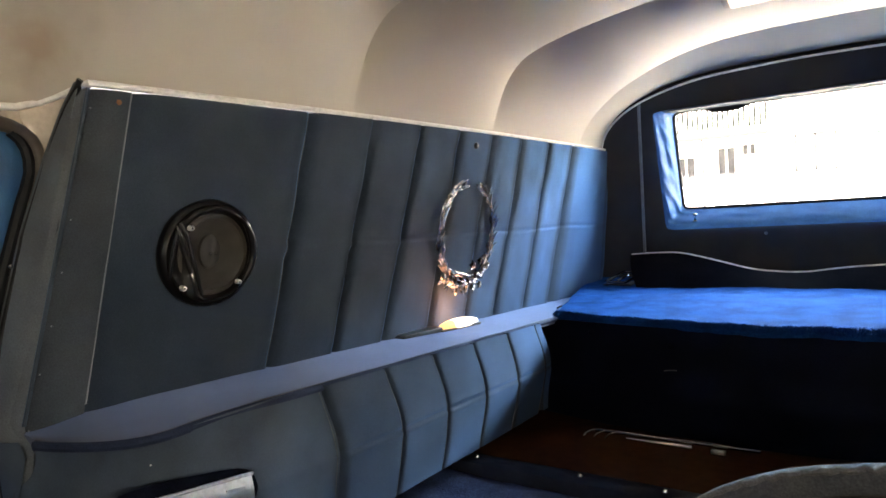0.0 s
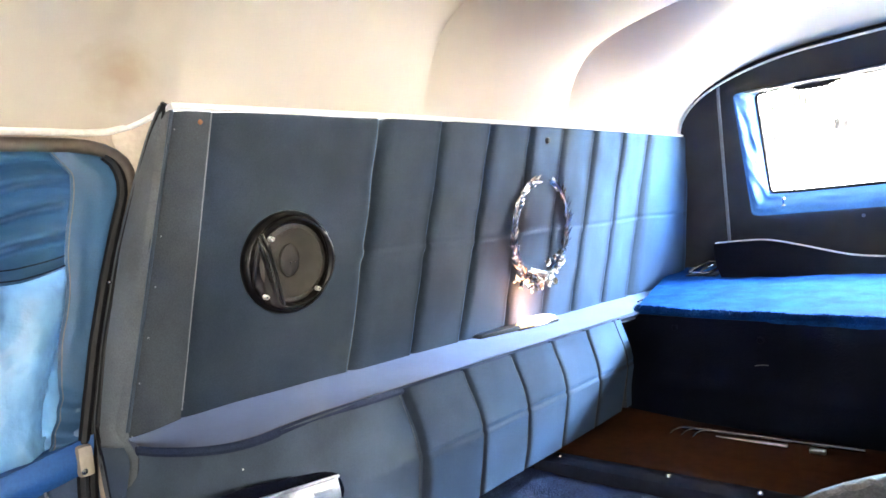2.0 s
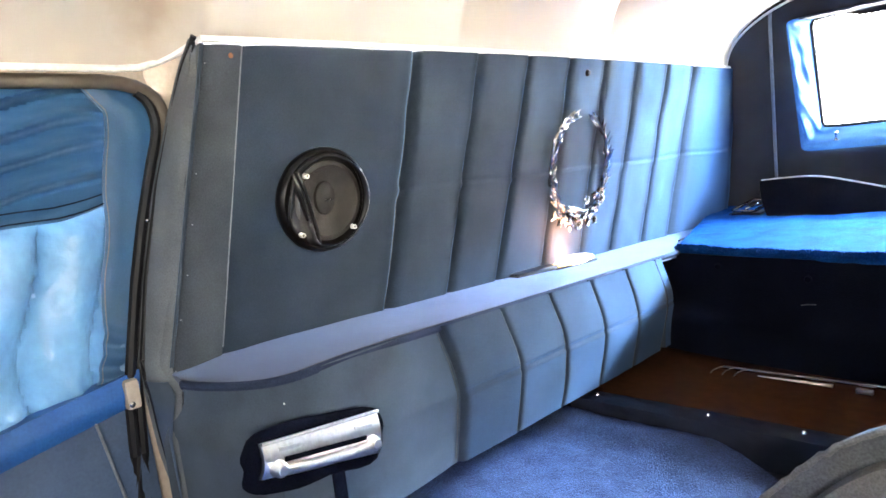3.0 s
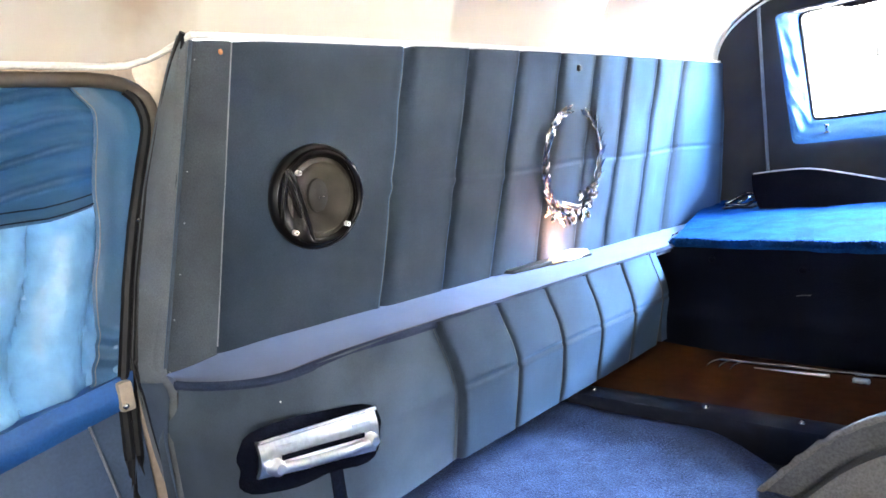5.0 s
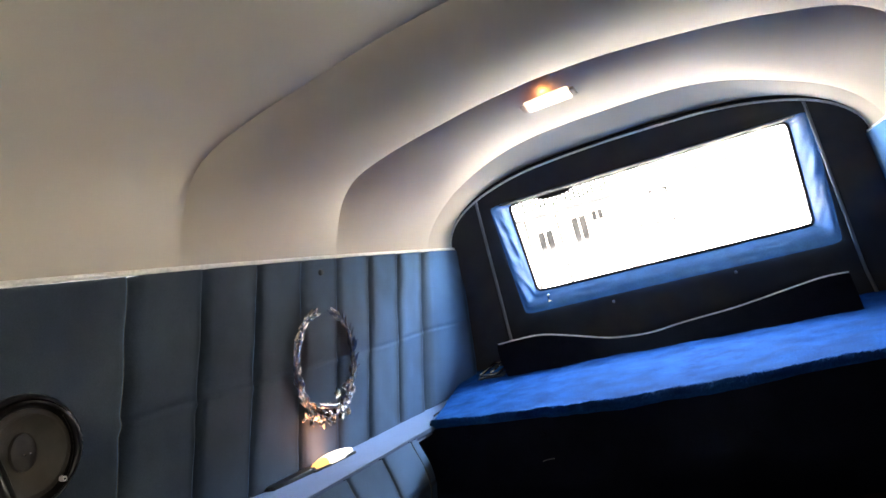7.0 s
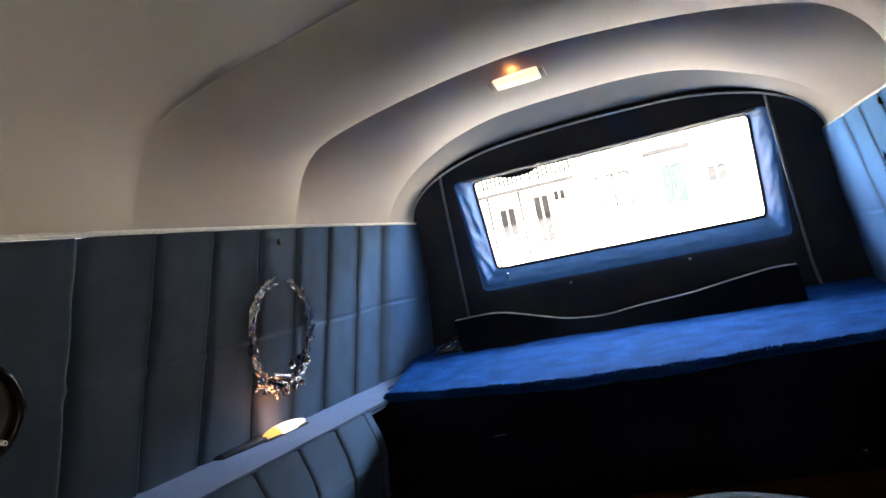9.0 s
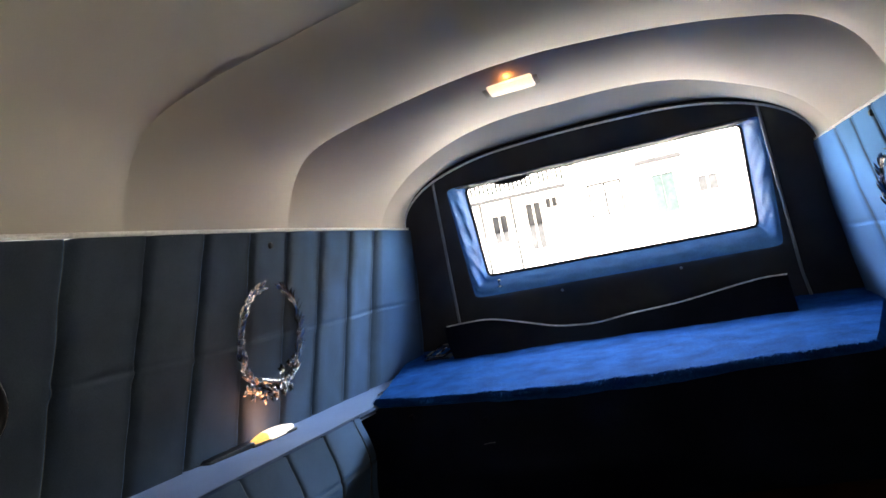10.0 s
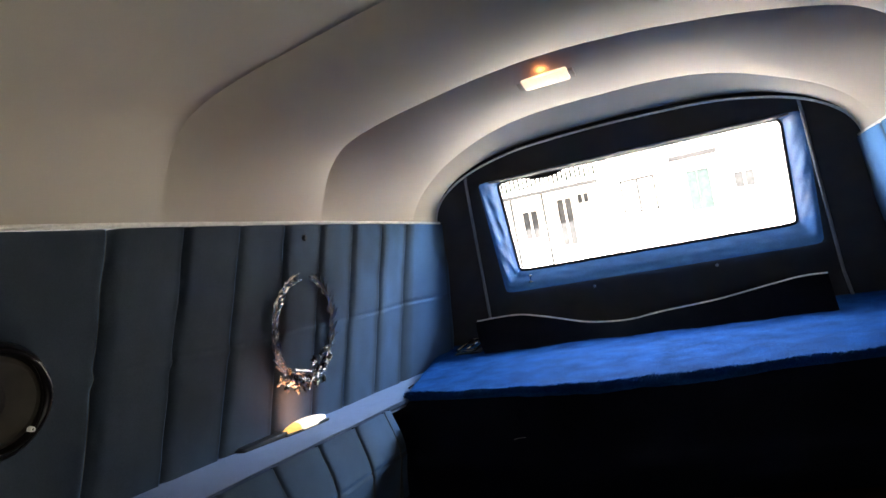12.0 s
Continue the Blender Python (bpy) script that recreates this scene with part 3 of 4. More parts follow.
for s, nm in ((-1, "left"), (1, "right")):
    def pad(u, v, s=s):
        z = -0.60 + v * 0.82
        xi = lerp_table(*SEAM, z)
        top = 0.245 * max(1 - abs(xi / 0.757) ** 3, 0) ** 0.5
        z = min(z, top - 0.004)
        xo = W + 0.01 - LEAN * min(z, 0)
        if z > 0:
            xo = min(xo, 0.742 * max(1 - (z / 0.245) ** 2, 0.0) ** (1 / 3))
        xo = max(xo, xi + 0.002)
        x = xi + (xo - xi) * u
        return rear_at(s * x, z, 0.012 + 0.022 * math.sin(min(u * 2.2, 1) * math.pi / 2) ** 0.6 + 0.002 * noise.noise(Vector((x * 9, z * 9, s))))
    pil = part("pillar_pad", sheet(pad, 14, 40), "tailgate", wall_rear, "padded charcoal corner pillar")
    part("piping", tube([rear_at(s * lerp_table(*SEAM, z), z, 0.020) for z in np.linspace(-0.60, 0.155, 24)], 0.0055, 8), "piping_mid", wall_rear)

for r_, off, drop, key in ((0.0042, 0.036, 0.019, "piping"), (0.0085, 0.026, 0.010, "rubber")):
    pts = []
    for k in range(90):
        x = -0.740 * math.cos(math.pi * k / 89)
        sag = 0.003 * noise.noise(Vector((x * 5, off * 50, 0)))
        z = 0.229 * max(1 - abs(x / 0.742) ** 3, 0) ** 0.5
        pts.append(rear_at(x, z + sag - drop, off))
    part("seal" if key == "rubber" else "piping", tube(pts, r_, 8), key, wall_rear)

for x, z in ((-0.19, -0.325), (0.25, -0.318)):
    part("stud", lathe([(0.0, 0.004), (0.004, 0.003), (0.006, 0.0)], rear_at(x, z - 0.03, 0.014), (1, 0, 0), (0, 0, 1), (0, -1, 0), 10), "piping_grey", wall_rear)
part("lock_knob", lathe([(0.0, 0.030), (0.006, 0.029), (0.008, 0.024), (0.004, 0.018), (0.004, 0.004), (0.011, 0.003), (0.012, 0.0)], rear_at(-0.432, -0.300, 0.0), (1, 0, 0), (0, 1, 0), (0, 0, 1), 14), "chrome", wall_rear, "small chrome lock knob")


# ---- platform ----
def plat_z(y):
    return -0.531 + 0.012 * (y - 1.45) / 0.7


def plat_half(y):
    return 0.610 + 0.285 * max(0.0, y - 1.43) + 0.02 * smooth(1.40, 1.46, y)


platform = thing("rear_platform", (0, 1.9, FLOOR), "raised rear deck covered in blue plush carpet", "platform", kind="structure")


def deck(u, v):
    y0 = 1.385 + 0.080 * (2 * u - 1) ** 2 + 0.008 * math.sin(u * 9 + 1) + 0.006 * noise.noise(Vector((u * 9, 0, 0)))
    y = y0 + (2.42 - y0) * v
    x = (u * 2 - 1) * plat_half(y)
    z = plat_z(y) + 0.004 * noise.noise(Vector((x * 9, y * 9, 0))) + 0.0025 * noise.noise(Vector((x * 40, y * 40, 3)))
    z -= 0.010 * max(0.0, 1 - v / 0.022) ** 2
    z -= 0.02 * max(0.0, (abs(u * 2 - 1) - 0.975) / 0.025) ** 2
    return Vector((x, y, z))


part("deck_carpet", slab(deck, 110, 60, (0, 0.004, -0.009)), "carpet", platform)


def riser(u, v):
    y_top = deck(u, 0).y + 0.010
    z = -0.545 + (FLOOR - 0.01 + 0.545) * v
    y = y_top - 0.040 * v - 0.016 * math.sin(v * math.pi) - 0.010 * math.exp(-((v - 0.62) / 0.09) ** 2) + 0.004 * noise.noise(Vector((u * 12, v * 4, 8)))
    return Vector(((u * 2 - 1) * 0.735, y, z))


def on_riser(x, z, out=0.0):
    return riser((x / 0.735 + 1) / 2, (z + 0.545) / (FLOOR - 0.01 + 0.545)) - Vector((0, out, 0))


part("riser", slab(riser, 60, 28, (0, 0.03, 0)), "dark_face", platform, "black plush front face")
for x, z in ((-0.498, -0.571), (-0.275, -0.588)):
    part("button", lathe([(0.0, 0.003), (0.006, 0.002), (0.009, -0.002), (0.009, -0.014)], on_riser(x, z, 0.004), (1, 0, 0), (0, 0, 1), (0, -1, 0), 14), "dark_face", platform, "black cloth button")
part("thread", tube([on_riser(-0.288, -0.647, 0.003), on_riser(-0.274, -0.644, 0.003), on_riser(-0.256, -0.643, 0.003)], 0.0012, 6), "seat", platform, "loose grey thread")
# pile that stands over the front edge
rng = random.Random(4)
bm = bmesh.new()
for _ in range(14000):
    u = rng.random()
    v = rng.random() ** 1.6 * 0.03
    p = deck(u, v)
    d = Vector((rng.uniform(-0.5, 0.5), rng.uniform(-0.9, 0.4), rng.uniform(0.3, 1.0))).normalized() * rng.uniform(0.004, 0.010)
    s_ = Vector((rng.uniform(-1, 1), rng.uniform(-1, 1), 0)).normalized() * 0.0011
    bm.faces.new((bm.verts.new(p - s_), bm.verts.new(p + s_), bm.verts.new(p + d)))
tagged(part("pile", bm, "carpet", platform), "standing carpet pile", kind="stuff")

# ---- upright board at the back of the deck ----
BX = [-0.625, -0.60, -0.45, -0.33, -0.203, -0.062, 0.039, 0.231, 0.42, 0.515, 0.564]
BZ = [-0.412, -0.408, -0.405, -0.436, -0.472, -0.482, -0.467, -0.453, -0.424, -0.412, -0.418]


def board_top(x):
    return sum(lerp_table(BX, BZ, x + d) for d in (-0.04, -0.02, 0, 0.02, 0.04)) / 5


board = thing("upright_board", (-0.03, 2.13, plat_z(2.13)), "black cloth-covered board with a wavy white-piped top, its foot standing in for deck shade", "board")


def board_face(u, v):
    x = -0.628 + u * 1.192
    z0 = plat_z(2.05) - 0.004
    z = z0 + (board_top(x) - z0) * v
    x += 0.05 * (1 - v) ** 1.6 * max(0.0, 1 - u / 0.12) ** 1.5
    return Vector((x, 2.045 + 0.095 * v + 0.002 * noise.noise(Vector((x * 6, z * 8, 1))), z))


# black foot reaches forward in place of the board's shade on the deck
part("cover", slab(board_face, 80, 20, (0, 0.014, -0.003)), "black_cloth_shade", board)
part("piping", tube([Vector((x, 2.147, board_top(x) + 0.001)) for x in np.linspace(-0.625, 0.564, 70)], 0.0034, 6), "piping", board, "white piping")

part("torn_braid", tube([Vector((x, y, shelf_z(y) + 0.003)) for x, y in ((-0.690, 1.62), (-0.700, 1.66), (-0.694, 1.70), (-0.706, 1.74), (-0.722, 1.76), (-0.716, 1.80))], 0.0026, 6), "edge", lower_left, "torn dark braid end")
latch = thing("deck_latch", (-0.655, 2.10, plat_z(2.10)), "open chrome latch plate on the deck", "latch")
loop = [Vector(p) for p in ((-0.706, 2.085, -0.503), (-0.700, 2.080, -0.504), (-0.640, 2.078, -0.509), (-0.632, 2.084, -0.507), (-0.588, 2.150, -0.484), (-0.592, 2.158, -0.481), (-0.654, 2.160, -0.477), (-0.662, 2.154, -0.478))]
part("frame", tube(loop, 0.0058, 8, True), "steel", latch)
part("base_plate", block(-0.705, -0.610, 2.070, 2.165, plat_z(2.07) - 0.004, plat_z(2.07) + 0.008, 0.003), "edge", latch)
part("tongue", tube([Vector((-0.716, 2.086, -0.520)), Vector((-0.700, 2.078, -0.514)), Vector((-0.672, 2.080, -0.510))], 0.005, 8), "chrome", latch)
part("catch", tube([Vector((-0.668, 2.100, -0.502)), Vector((-0.650, 2.118, -0.494)), Vector((-0.640, 2.140, -0.486))], 0.004, 8), "chrome", latch)

# ---- floor ----
floor = part("floor", block(-0.95, 0.95, -1.6, 2.45, FOOT - 0.06, FOOT - 0.02), "edge", smooth=False)
tagged(floor, "dark metal floor pan under boards and carpet", "floor", kind="structure")
boards = part("floor_board", block(-0.68, 0.68, 1.035, 1.48, FLOOR - 0.018, FLOOR, 0.003), "wood")
tagged(boards, "varnished brown wooden floor board before the deck", "floor", kind="structure")
strip = thing("threshold_strip", (0, 1.0, FLOOR), "dark edging strip with bright screws along the floor board", "threshold", kind="structure")


def nose(u, v):
    x = (u * 2 - 1) * 0.69
    prof = [(1.045, FLOOR + 0.001), (1.040, FLOOR + 0.004), (1.005, FLOOR + 0.003), (0.995, FLOOR - 0.002), (0.992, FLOOR - 0.012), (0.992, FLOOR - 0.035), (1.0, FOOT - 0.02)]
    y, z = prof[round(v * 6)]
    return Vector((x, y, z))


part("nosing", slab(lambda u, v: nose(u, v * 0.5), 20, 3, (0, 0.02, -0.004)), "edge", strip)
part("face", slab(lambda u, v: nose(u, 0.5 + v * 0.5), 20, 3, (0, 0.02, -0.004)), "edge", strip, "dark face of the step")
for x in (-0.634, -0.371, -0.19, 0.09, 0.35, 0.61):
    part("screw", lathe([(0, 0.0045), (0.004, 0.0036), (0.0062, 0.001), (0.0065, -0.002)], (x, 1.020, FLOOR + 0.005), (1, 0, 0), (0, 1, 0), (0, 0, 1), 12), "chrome", strip, "bright screw head")


def mat_point(u, v):
    x = -0.80 + u * 1.60
    far = 0.990 - 0.15 * smooth(-0.37, -0.04, x) + 0.012 * noise.noise(Vector((x * 9, 0, 0))) * smooth(-0.5, -0.35, x)
    y = -1.45 + v * (far + 1.45)
    edge = min(1, (1 - v) / 0.03)
    z = FOOT + 0.022 * edge + 0.030 * smooth(0.86, 0.985, y) + 0.008 * noise.noise(Vector((x * 5, y * 5, 1))) + 0.004 * noise.noise(Vector((x * 30, y * 30, 2)))
    return Vector((x, y, z))


carpet = part("carpet", slab(mat_point, 90, 150, (0, 0, -0.03)), "carpet_front")
tagged(carpet, "short blue speckled carpet in the foot well", "carpet", kind="structure")
# chrome rail lying on the floor board
rail = thing("deck_rail", (-0.3, 1.29, FLOOR), "chrome bier rail on the wooden floor board", "rail")
part("bar", tube([Vector((x, 1.292 + 0.01 * (x + 0.45), FLOOR + 0.014)) for x in np.linspace(-0.445, -0.06, 14)], 0.0045, 10), "steel", rail)
for x in (-0.468, -0.440, -0.412):
    part("prong", tube([Vector((x, 1.268, FLOOR + 0.003)), Vector((x + 0.005, 1.276, FLOOR + 0.010)), Vector((x + 0.016, 1.288, FLOOR + 0.014)), Vector((x + 0.034, 1.294, FLOOR + 0.014))], 0.0022, 6), "steel", rail)
# solid bright bar in place of the rail's reflection in the varnish
part("bar_reflection", tube([Vector((x, 1.276 + 0.004 * (x + 0.4), FLOOR + 0.009)) for x in np.linspace(-0.36, -0.205, 10)], 0.0055, 10, flat=0.7, taper=lambda t: 0.25 + 0.75 * t), "handle", rail, "bright bar modelled as the rail's reflection in the varnish")
# small bright block in place of the rail's second highlight
part("plate", block(-0.162, -0.130, 1.274, 1.286, FLOOR, FLOOR + 0.010, 0.003), "handle", rail)

# ---- loudspeaker on the left wall ----
SPY, SPZ = 0.421, -0.266
SN = Vector((1, 0, -LEAN)).normalized()
SV = Vector((LEAN, 0, 1)).normalized()
SU = Vector((0, 1, 0))
spc = on_wall(-1, SPY, SPZ, 0.020)
speaker = thing("loudspeaker", spc, "round black car loudspeaker screwed into the velvet wall panel", "loudspeaker")


def sp(y, z, h):
    return spc + SU * y + SV * z + SN * h


def cone_edge(a):
    """Rim of the opening over the cone: a circle cut off by the slanting rib."""
    c, q = math.cos(a), math.sin(a)
    r = 0.071
    n_y, n_z, off_ = -0.957, -0.291, 0.0435
    k = c * n_y + q * n_z
    if k > 1e-3:
        r = min(r, off_ / k)
    return Vector((0.006 + c * r, -0.002 + q * r))


part("bezel", lathe([(0.091, -0.016), (0.0955, -0.002), (0.0935, 0.006), (0.088, 0.010), (0.083, 0.008), (0.080, 0.002)], spc, SU, SV * 0.965, SN, 64), "grille", speaker)


def guard(u, v):
    a = u * math.tau
    e = cone_edge(a)
    o = Vector((math.cos(a) * 0.085, math.sin(a) * 0.082))
    p = e.lerp(o, v)
    left = smooth(-0.035, -0.06, p.x)
    h = 0.012 - 0.010 * (1 - v) ** 3 + 0.004 * math.sin(v * math.pi) * (1 - left) - 0.009 * left * math.sin(v * math.pi) ** 0.6
    return sp(p.x, p.y, h)


part("grille", sheet(guard, 96, 10, True), "grille", speaker, "glossy black guard with a cut-off round opening")
part("cone", lathe([(0.084, 0.002), (0.072, 0.000), (0.068, 0.003), (0.062, 0.003), (0.057, -0.002), (0.038, -0.009), (0.020, -0.012), (0.0, -0.012)], sp(0.007, -0.002, 0.000), SU, SV, SN, 56), "cone", speaker, "dusty brown-grey cone")
part("dust_cap", lathe([(0.021, -0.012), (0.020, -0.006), (0.012, -0.002), (0.0, -0.001)], sp(0.005, 0.002, 0.001), SU, SV * 1.45, SN, 32), "cap", speaker, "dark dust cap")
# slanting ribs beside the cone and the glossy arm across from them
part("grille_rib", tube([sp(-0.062, 0.056, 0.010), sp(-0.052, 0.026, 0.016), sp(-0.041, -0.014, 0.018), sp(-0.030, -0.050, 0.015), sp(-0.020, -0.078, 0.009)], 0.0036, 8), "grille", speaker)
part("grille_rib", tube([sp(-0.068, 0.052, 0.010), sp(-0.066, 0.034, 0.014), sp(-0.056, 0.002, 0.016), sp(-0.046, -0.028, 0.014)], 0.0042, 8, taper=lambda t: 0.7 + 0.6 * math.sin(t * math.pi)), "grille", speaker)
part("grille_rib", tube([sp(-0.067, 0.046, 0.010), sp(-0.076, 0.018, 0.014), sp(-0.081, -0.012, 0.013), sp(-0.080, -0.034, 0.009)], 0.0034, 8), "grille", speaker)
part("grille_rib", tube([sp(0.079 * math.cos(a), 0.079 * math.sin(a), 0.012 + 0.005 * math.cos(a)) for a in np.linspace(-0.80, 0.85, 18)], 0.0062, 10, taper=lambda t: 0.45 + 0.75 * math.sin(t * math.pi)), "grille", speaker)
for y, z in ((-0.046, 0.047), (0.067, 0.046), (-0.060, -0.052), (0.050, -0.053)):
    screw = part("screw", lathe([(0.0016, 0.0016), (0.0022, 0.0032), (0.0042, 0.0026), (0.0048, -0.006)], sp(y, z, 0.016), SU, SV, SN, 14), "piping", speaker, "bright hollow screw head")
    part("socket", lathe([(0.0, 0.0012), (0.0018, 0.0014)], sp(y, z, 0.0168), SU, SV, SN, 8), "rubber", screw)
for y in (-0.001, 0.009):
    part("terminal", lathe([(0.0, 0.003), (0.0014, 0.002), (0.002, 0.0)], sp(y, 0.000, 0.004), SU, SV, SN, 8), "chrome", speaker)


# ---- wreaths ----
def wreath(s):
    yc, zc, R = (1.228, -0.275, 0.133) if s < 0 else (1.500, -0.250, 0.128)
    n_ = Vector((-s, 0, -LEAN)).normalized()
    v_ = Vector((-s * LEAN, 0, 1)).normalized()
    u_ = Vector((0, 1, 0))
    c = on_wall(s, yc, zc, 0.024)
    ob = thing("wall_wreath", c, "chrome funeral wreath of leaves and flowers on the velvet wall", "wreath", "wall wreaths")
    r = random.Random(11)

    def P(y, z, h=0.0):
        return c + u_ * y + v_ * z + n_ * h

    def leaf(p, d, w, length, width, fold, twist):
        """One chased leaf: a folded lozenge with thickness."""
        d = d.normalized()
        w = (w - d * w.dot(d)).normalized()
        up = d.cross(w).normalized()
        w2 = w * math.cos(twist) + up * math.sin(twist)
        up = d.cross(w2).normalized()
        b = bmesh.new()
        rows = []
        for t, k in ((0, .15), (.2, .7), (.42, 1.0), (.68, .75), (.88, .35), (1, .02)):
            arch_ = up * (0.25 * length * math.sin(t * math.pi) * 0.5)
            rows.append([b.verts.new(p + d * (t * length) + w2 * (q * width * k) + up * (-abs(q) * fold * k) + arch_ - up * e) for q, e in ((-1, 0), (0, 0), (1, 0), (0, 0.002))])
        for a, e in zip(rows, rows[1:]):
            for k in range(4):
                b.faces.new((a[k], a[(k + 1) % 4], e[(k + 1) % 4], e[k]))
        return b

    for side in (-1, 1):
        stem = []
        a0, a1 = (-92, -92 - 170) if side < 0 else (-88, -88 + 164)
        for k in range(25):
            a = radians(a0 + (a1 - a0) * k / 24)
            stem.append(P(math.cos(a) * R, math.sin(a) * R * 1.02))
        part("stem", tube(stem, 0.0055, 8, taper=lambda t: 1.1 - 0.6 * t), "silver", ob)
        for k in range(2, 23, 1):
            a = radians(a0 + (a1 - a0) * k / 24)
            tangent = (u_ * -math.sin(a) + v_ * math.cos(a)) * side
            radial = u_ * math.cos(a) + v_ * math.sin(a)
            for q in ((-1, 1, 0.2) if k % 2 else (-1, 1)):
                d = tangent * 1.0 + radial * (q * r.uniform(0.15, 0.45)) + n_ * r.uniform(-0.05, 0.4)
                p = stem[k] + radial * (q * 0.003)
                part("leaf", leaf(p, d, radial, r.uniform(0.026, 0.040) * (1.25 - 0.4 * k / 24), r.uniform(0.0044, 0.0070) * (1.5 - 0.7 * k / 24), r.uniform(0.001, 0.005), r.uniform(-0.6, 0.6)), "silver", ob, smooth=False)
    # flower heads along the lower rim
    heads = [(-0.035, -0.118, 0.030), (-0.004, -0.125, 0.034), (0.030, -0.118, 0.030), (0.060, -0.112, 0.028), (0.088, -0.095, 0.024), (0.012, -0.088, 0.024), (0.050, -0.078, 0.023),
             (0.075, -0.068, 0.020), (0.020, -0.148, 0.024), (0.055, -0.146, 0.022), (-0.015, -0.150, 0.022)]
    for y, z, rad in heads:
        fl = part("flower", lathe([(0.0, 0.010), (rad * 0.14, 0.008), (rad * 0.2, 0.0), (rad * 0.12, -0.006)], P(y, z, 0.012), u_, v_, n_, 10), "silver", ob)
        turn = r.uniform(0, 1)
        for k in range(6):
            a = k * math.tau / 6 + turn
            d = u_ * math.cos(a) + v_ * math.sin(a) + n_ * r.uniform(0.2, 0.6)
            w = v_ * math.cos(a) - u_ * math.sin(a)
            part("petal", leaf(P(y, z, 0.010), d, w, rad * r.uniform(0.55, 0.75), rad * 0.24, -0.003, r.uniform(-0.3, 0.3)), "silver", fl, smooth=False)
    # ribbon plate and the loose spray under it
    part("ribbon", slab(lambda a, b: P(-0.075 + a * 0.075, -0.108 - a * 0.018 + b * 0.016, 0.016 + 0.008 * math.sin(a * 3.1) + 0.006 * math.sin(b * 3.1)), 10, 6, n_ * -0.003), "silver", ob)
    spray = [(-0.118, -0.118), (-0.098, -0.124), (-0.082, -0.136), (-0.066, -0.140), (-0.050, -0.144), (-0.034, -0.146)]
    for i, (y, z) in enumerate(spray):
        for _ in range(3):
            a = r.uniform(0, math.tau)
            d = u_ * math.cos(a) + v_ * math.sin(a) + n_ * r.uniform(0, 0.6)
            part("leaf", leaf(P(y, z, 0.008), d, v_ * math.cos(a) - u_ * math.sin(a), r.uniform(0.018, 0.028), 0.006, 0.002, r.uniform(-0.5, 0.5)), "silver", ob, smooth=False)
    part("stem", tube([P(-0.13, -0.115, 0.004), P(-0.09, -0.13, 0.006), P(-0.04, -0.142, 0.006), P(0.0, -0.13, 0.004)], 0.003, 6), "silver", ob)
    # button from which it hangs
    part("hook", lathe([(0.0, 0.006), (0.006, 0.005), (0.009, 0.0), (0.009, -0.012)], on_wall(s, 1.258 if s < 0 else 1.530, -0.040 if s < 0 else -0.024, 0.016), u_, v_, n_, 14), "rubber", ob, "black cloth button")
    return ob


wreath(-1)
wreath(1)

# ---- lamp on the ledge ----
zl = shelf_z(1.10)
LAMP = Matrix.Translation((-0.764, 1.115, zl)) @ Matrix.Rotation(radians(-8), 4, "Z")


def on_ledge(bm):
    bmesh.ops.transform(bm, matrix=LAMP, verts=bm.verts)
    return bm


ledge_lamp = thing("ledge_lamp", (-0.764, 1.07, zl), "small lit courtesy lamp with black base lying on the ledge", "lamp")
part("base", on_ledge(block(-0.020, 0.014, -0.165, -0.030, 0.0, 0.013, 0.004)), "plastic", ledge_lamp, "black ribbed plastic base")
for k in range(6):
    part("rib", on_ledge(block(-0.018 + k * 0.006, -0.0145 + k * 0.006, -0.172, -0.162, 0.002, 0.011, 0.001, 1)), "rubber", ledge_lamp)


def leaf_lens(y0, y1):
    """A stretch of the boat-shaped lens between two places along it."""
    def at(u, v):
        y = y0 + (y1 - y0) * v
        t = (y + 0.030) / 0.148
        w, h = 0.023 * max(math.sin(math.pi * min(max(t, 0.02), 0.98)), 0.05) ** 0.55, 0.019 * max(math.sin(math.pi * min(max(t * 0.85 + 0.08, 0.02), 0.98)), 0.1) ** 0.6
        a = math.pi * u
        return Vector((w * math.cos(a), y, 0.005 + h * math.sin(a) ** 0.7))
    return slab(at, 14, 20, (0, 0, -0.003))


part("tray", on_ledge(block(-0.021, 0.021, -0.040, 0.112, -0.002, 0.005, 0.002)), "plastic", ledge_lamp)
part("amber_lens", on_ledge(leaf_lens(-0.030, 0.012)), "amber", ledge_lamp, "amber glowing lens end")
part("lens", on_ledge(leaf_lens(0.012, 0.118)), "lens", ledge_lamp, "warm white glowing lens")
bulb = new("ledge_lamp_bulb", bpy.data.lights.new("ledge_lamp_bulb", "AREA"))
bulb.data.shape, bulb.data.size, bulb.data.size_y = "RECTANGLE", 0.13, 0.04
bulb.data.energy, bulb.data.color = 0.031, (1.0, 0.42, 0.22)
bulb.matrix_world = look(Vector((-0.756, 1.160, zl + 0.030 + ZO)), Vector((-0.835, 1.165, zl + 0.110 + ZO)), 90)

# ---- roof lamp ----
DOME = Vector((-0.060, 1.472, 0.262))
TILT = Matrix.Rotation(radians(-15), 3, "X")


def tilted(bm):
    """Turns a part of the roof lamp into the slope of the headliner."""
    for v in bm.verts:
        v.co = DOME + TILT @ (v.co - Vector((-0.060, 1.507, 0.258)))
    return bm


dome = thing("roof_lamp", DOME, "lit rectangular courtesy lamp with amber side on the headliner", "lamp")
zd = 0.258
part("base", tilted(block(-0.132, 0.012, 1.475, 1.545, zd - 0.004, zd + 0.012, 0.004)), "tan", dome)
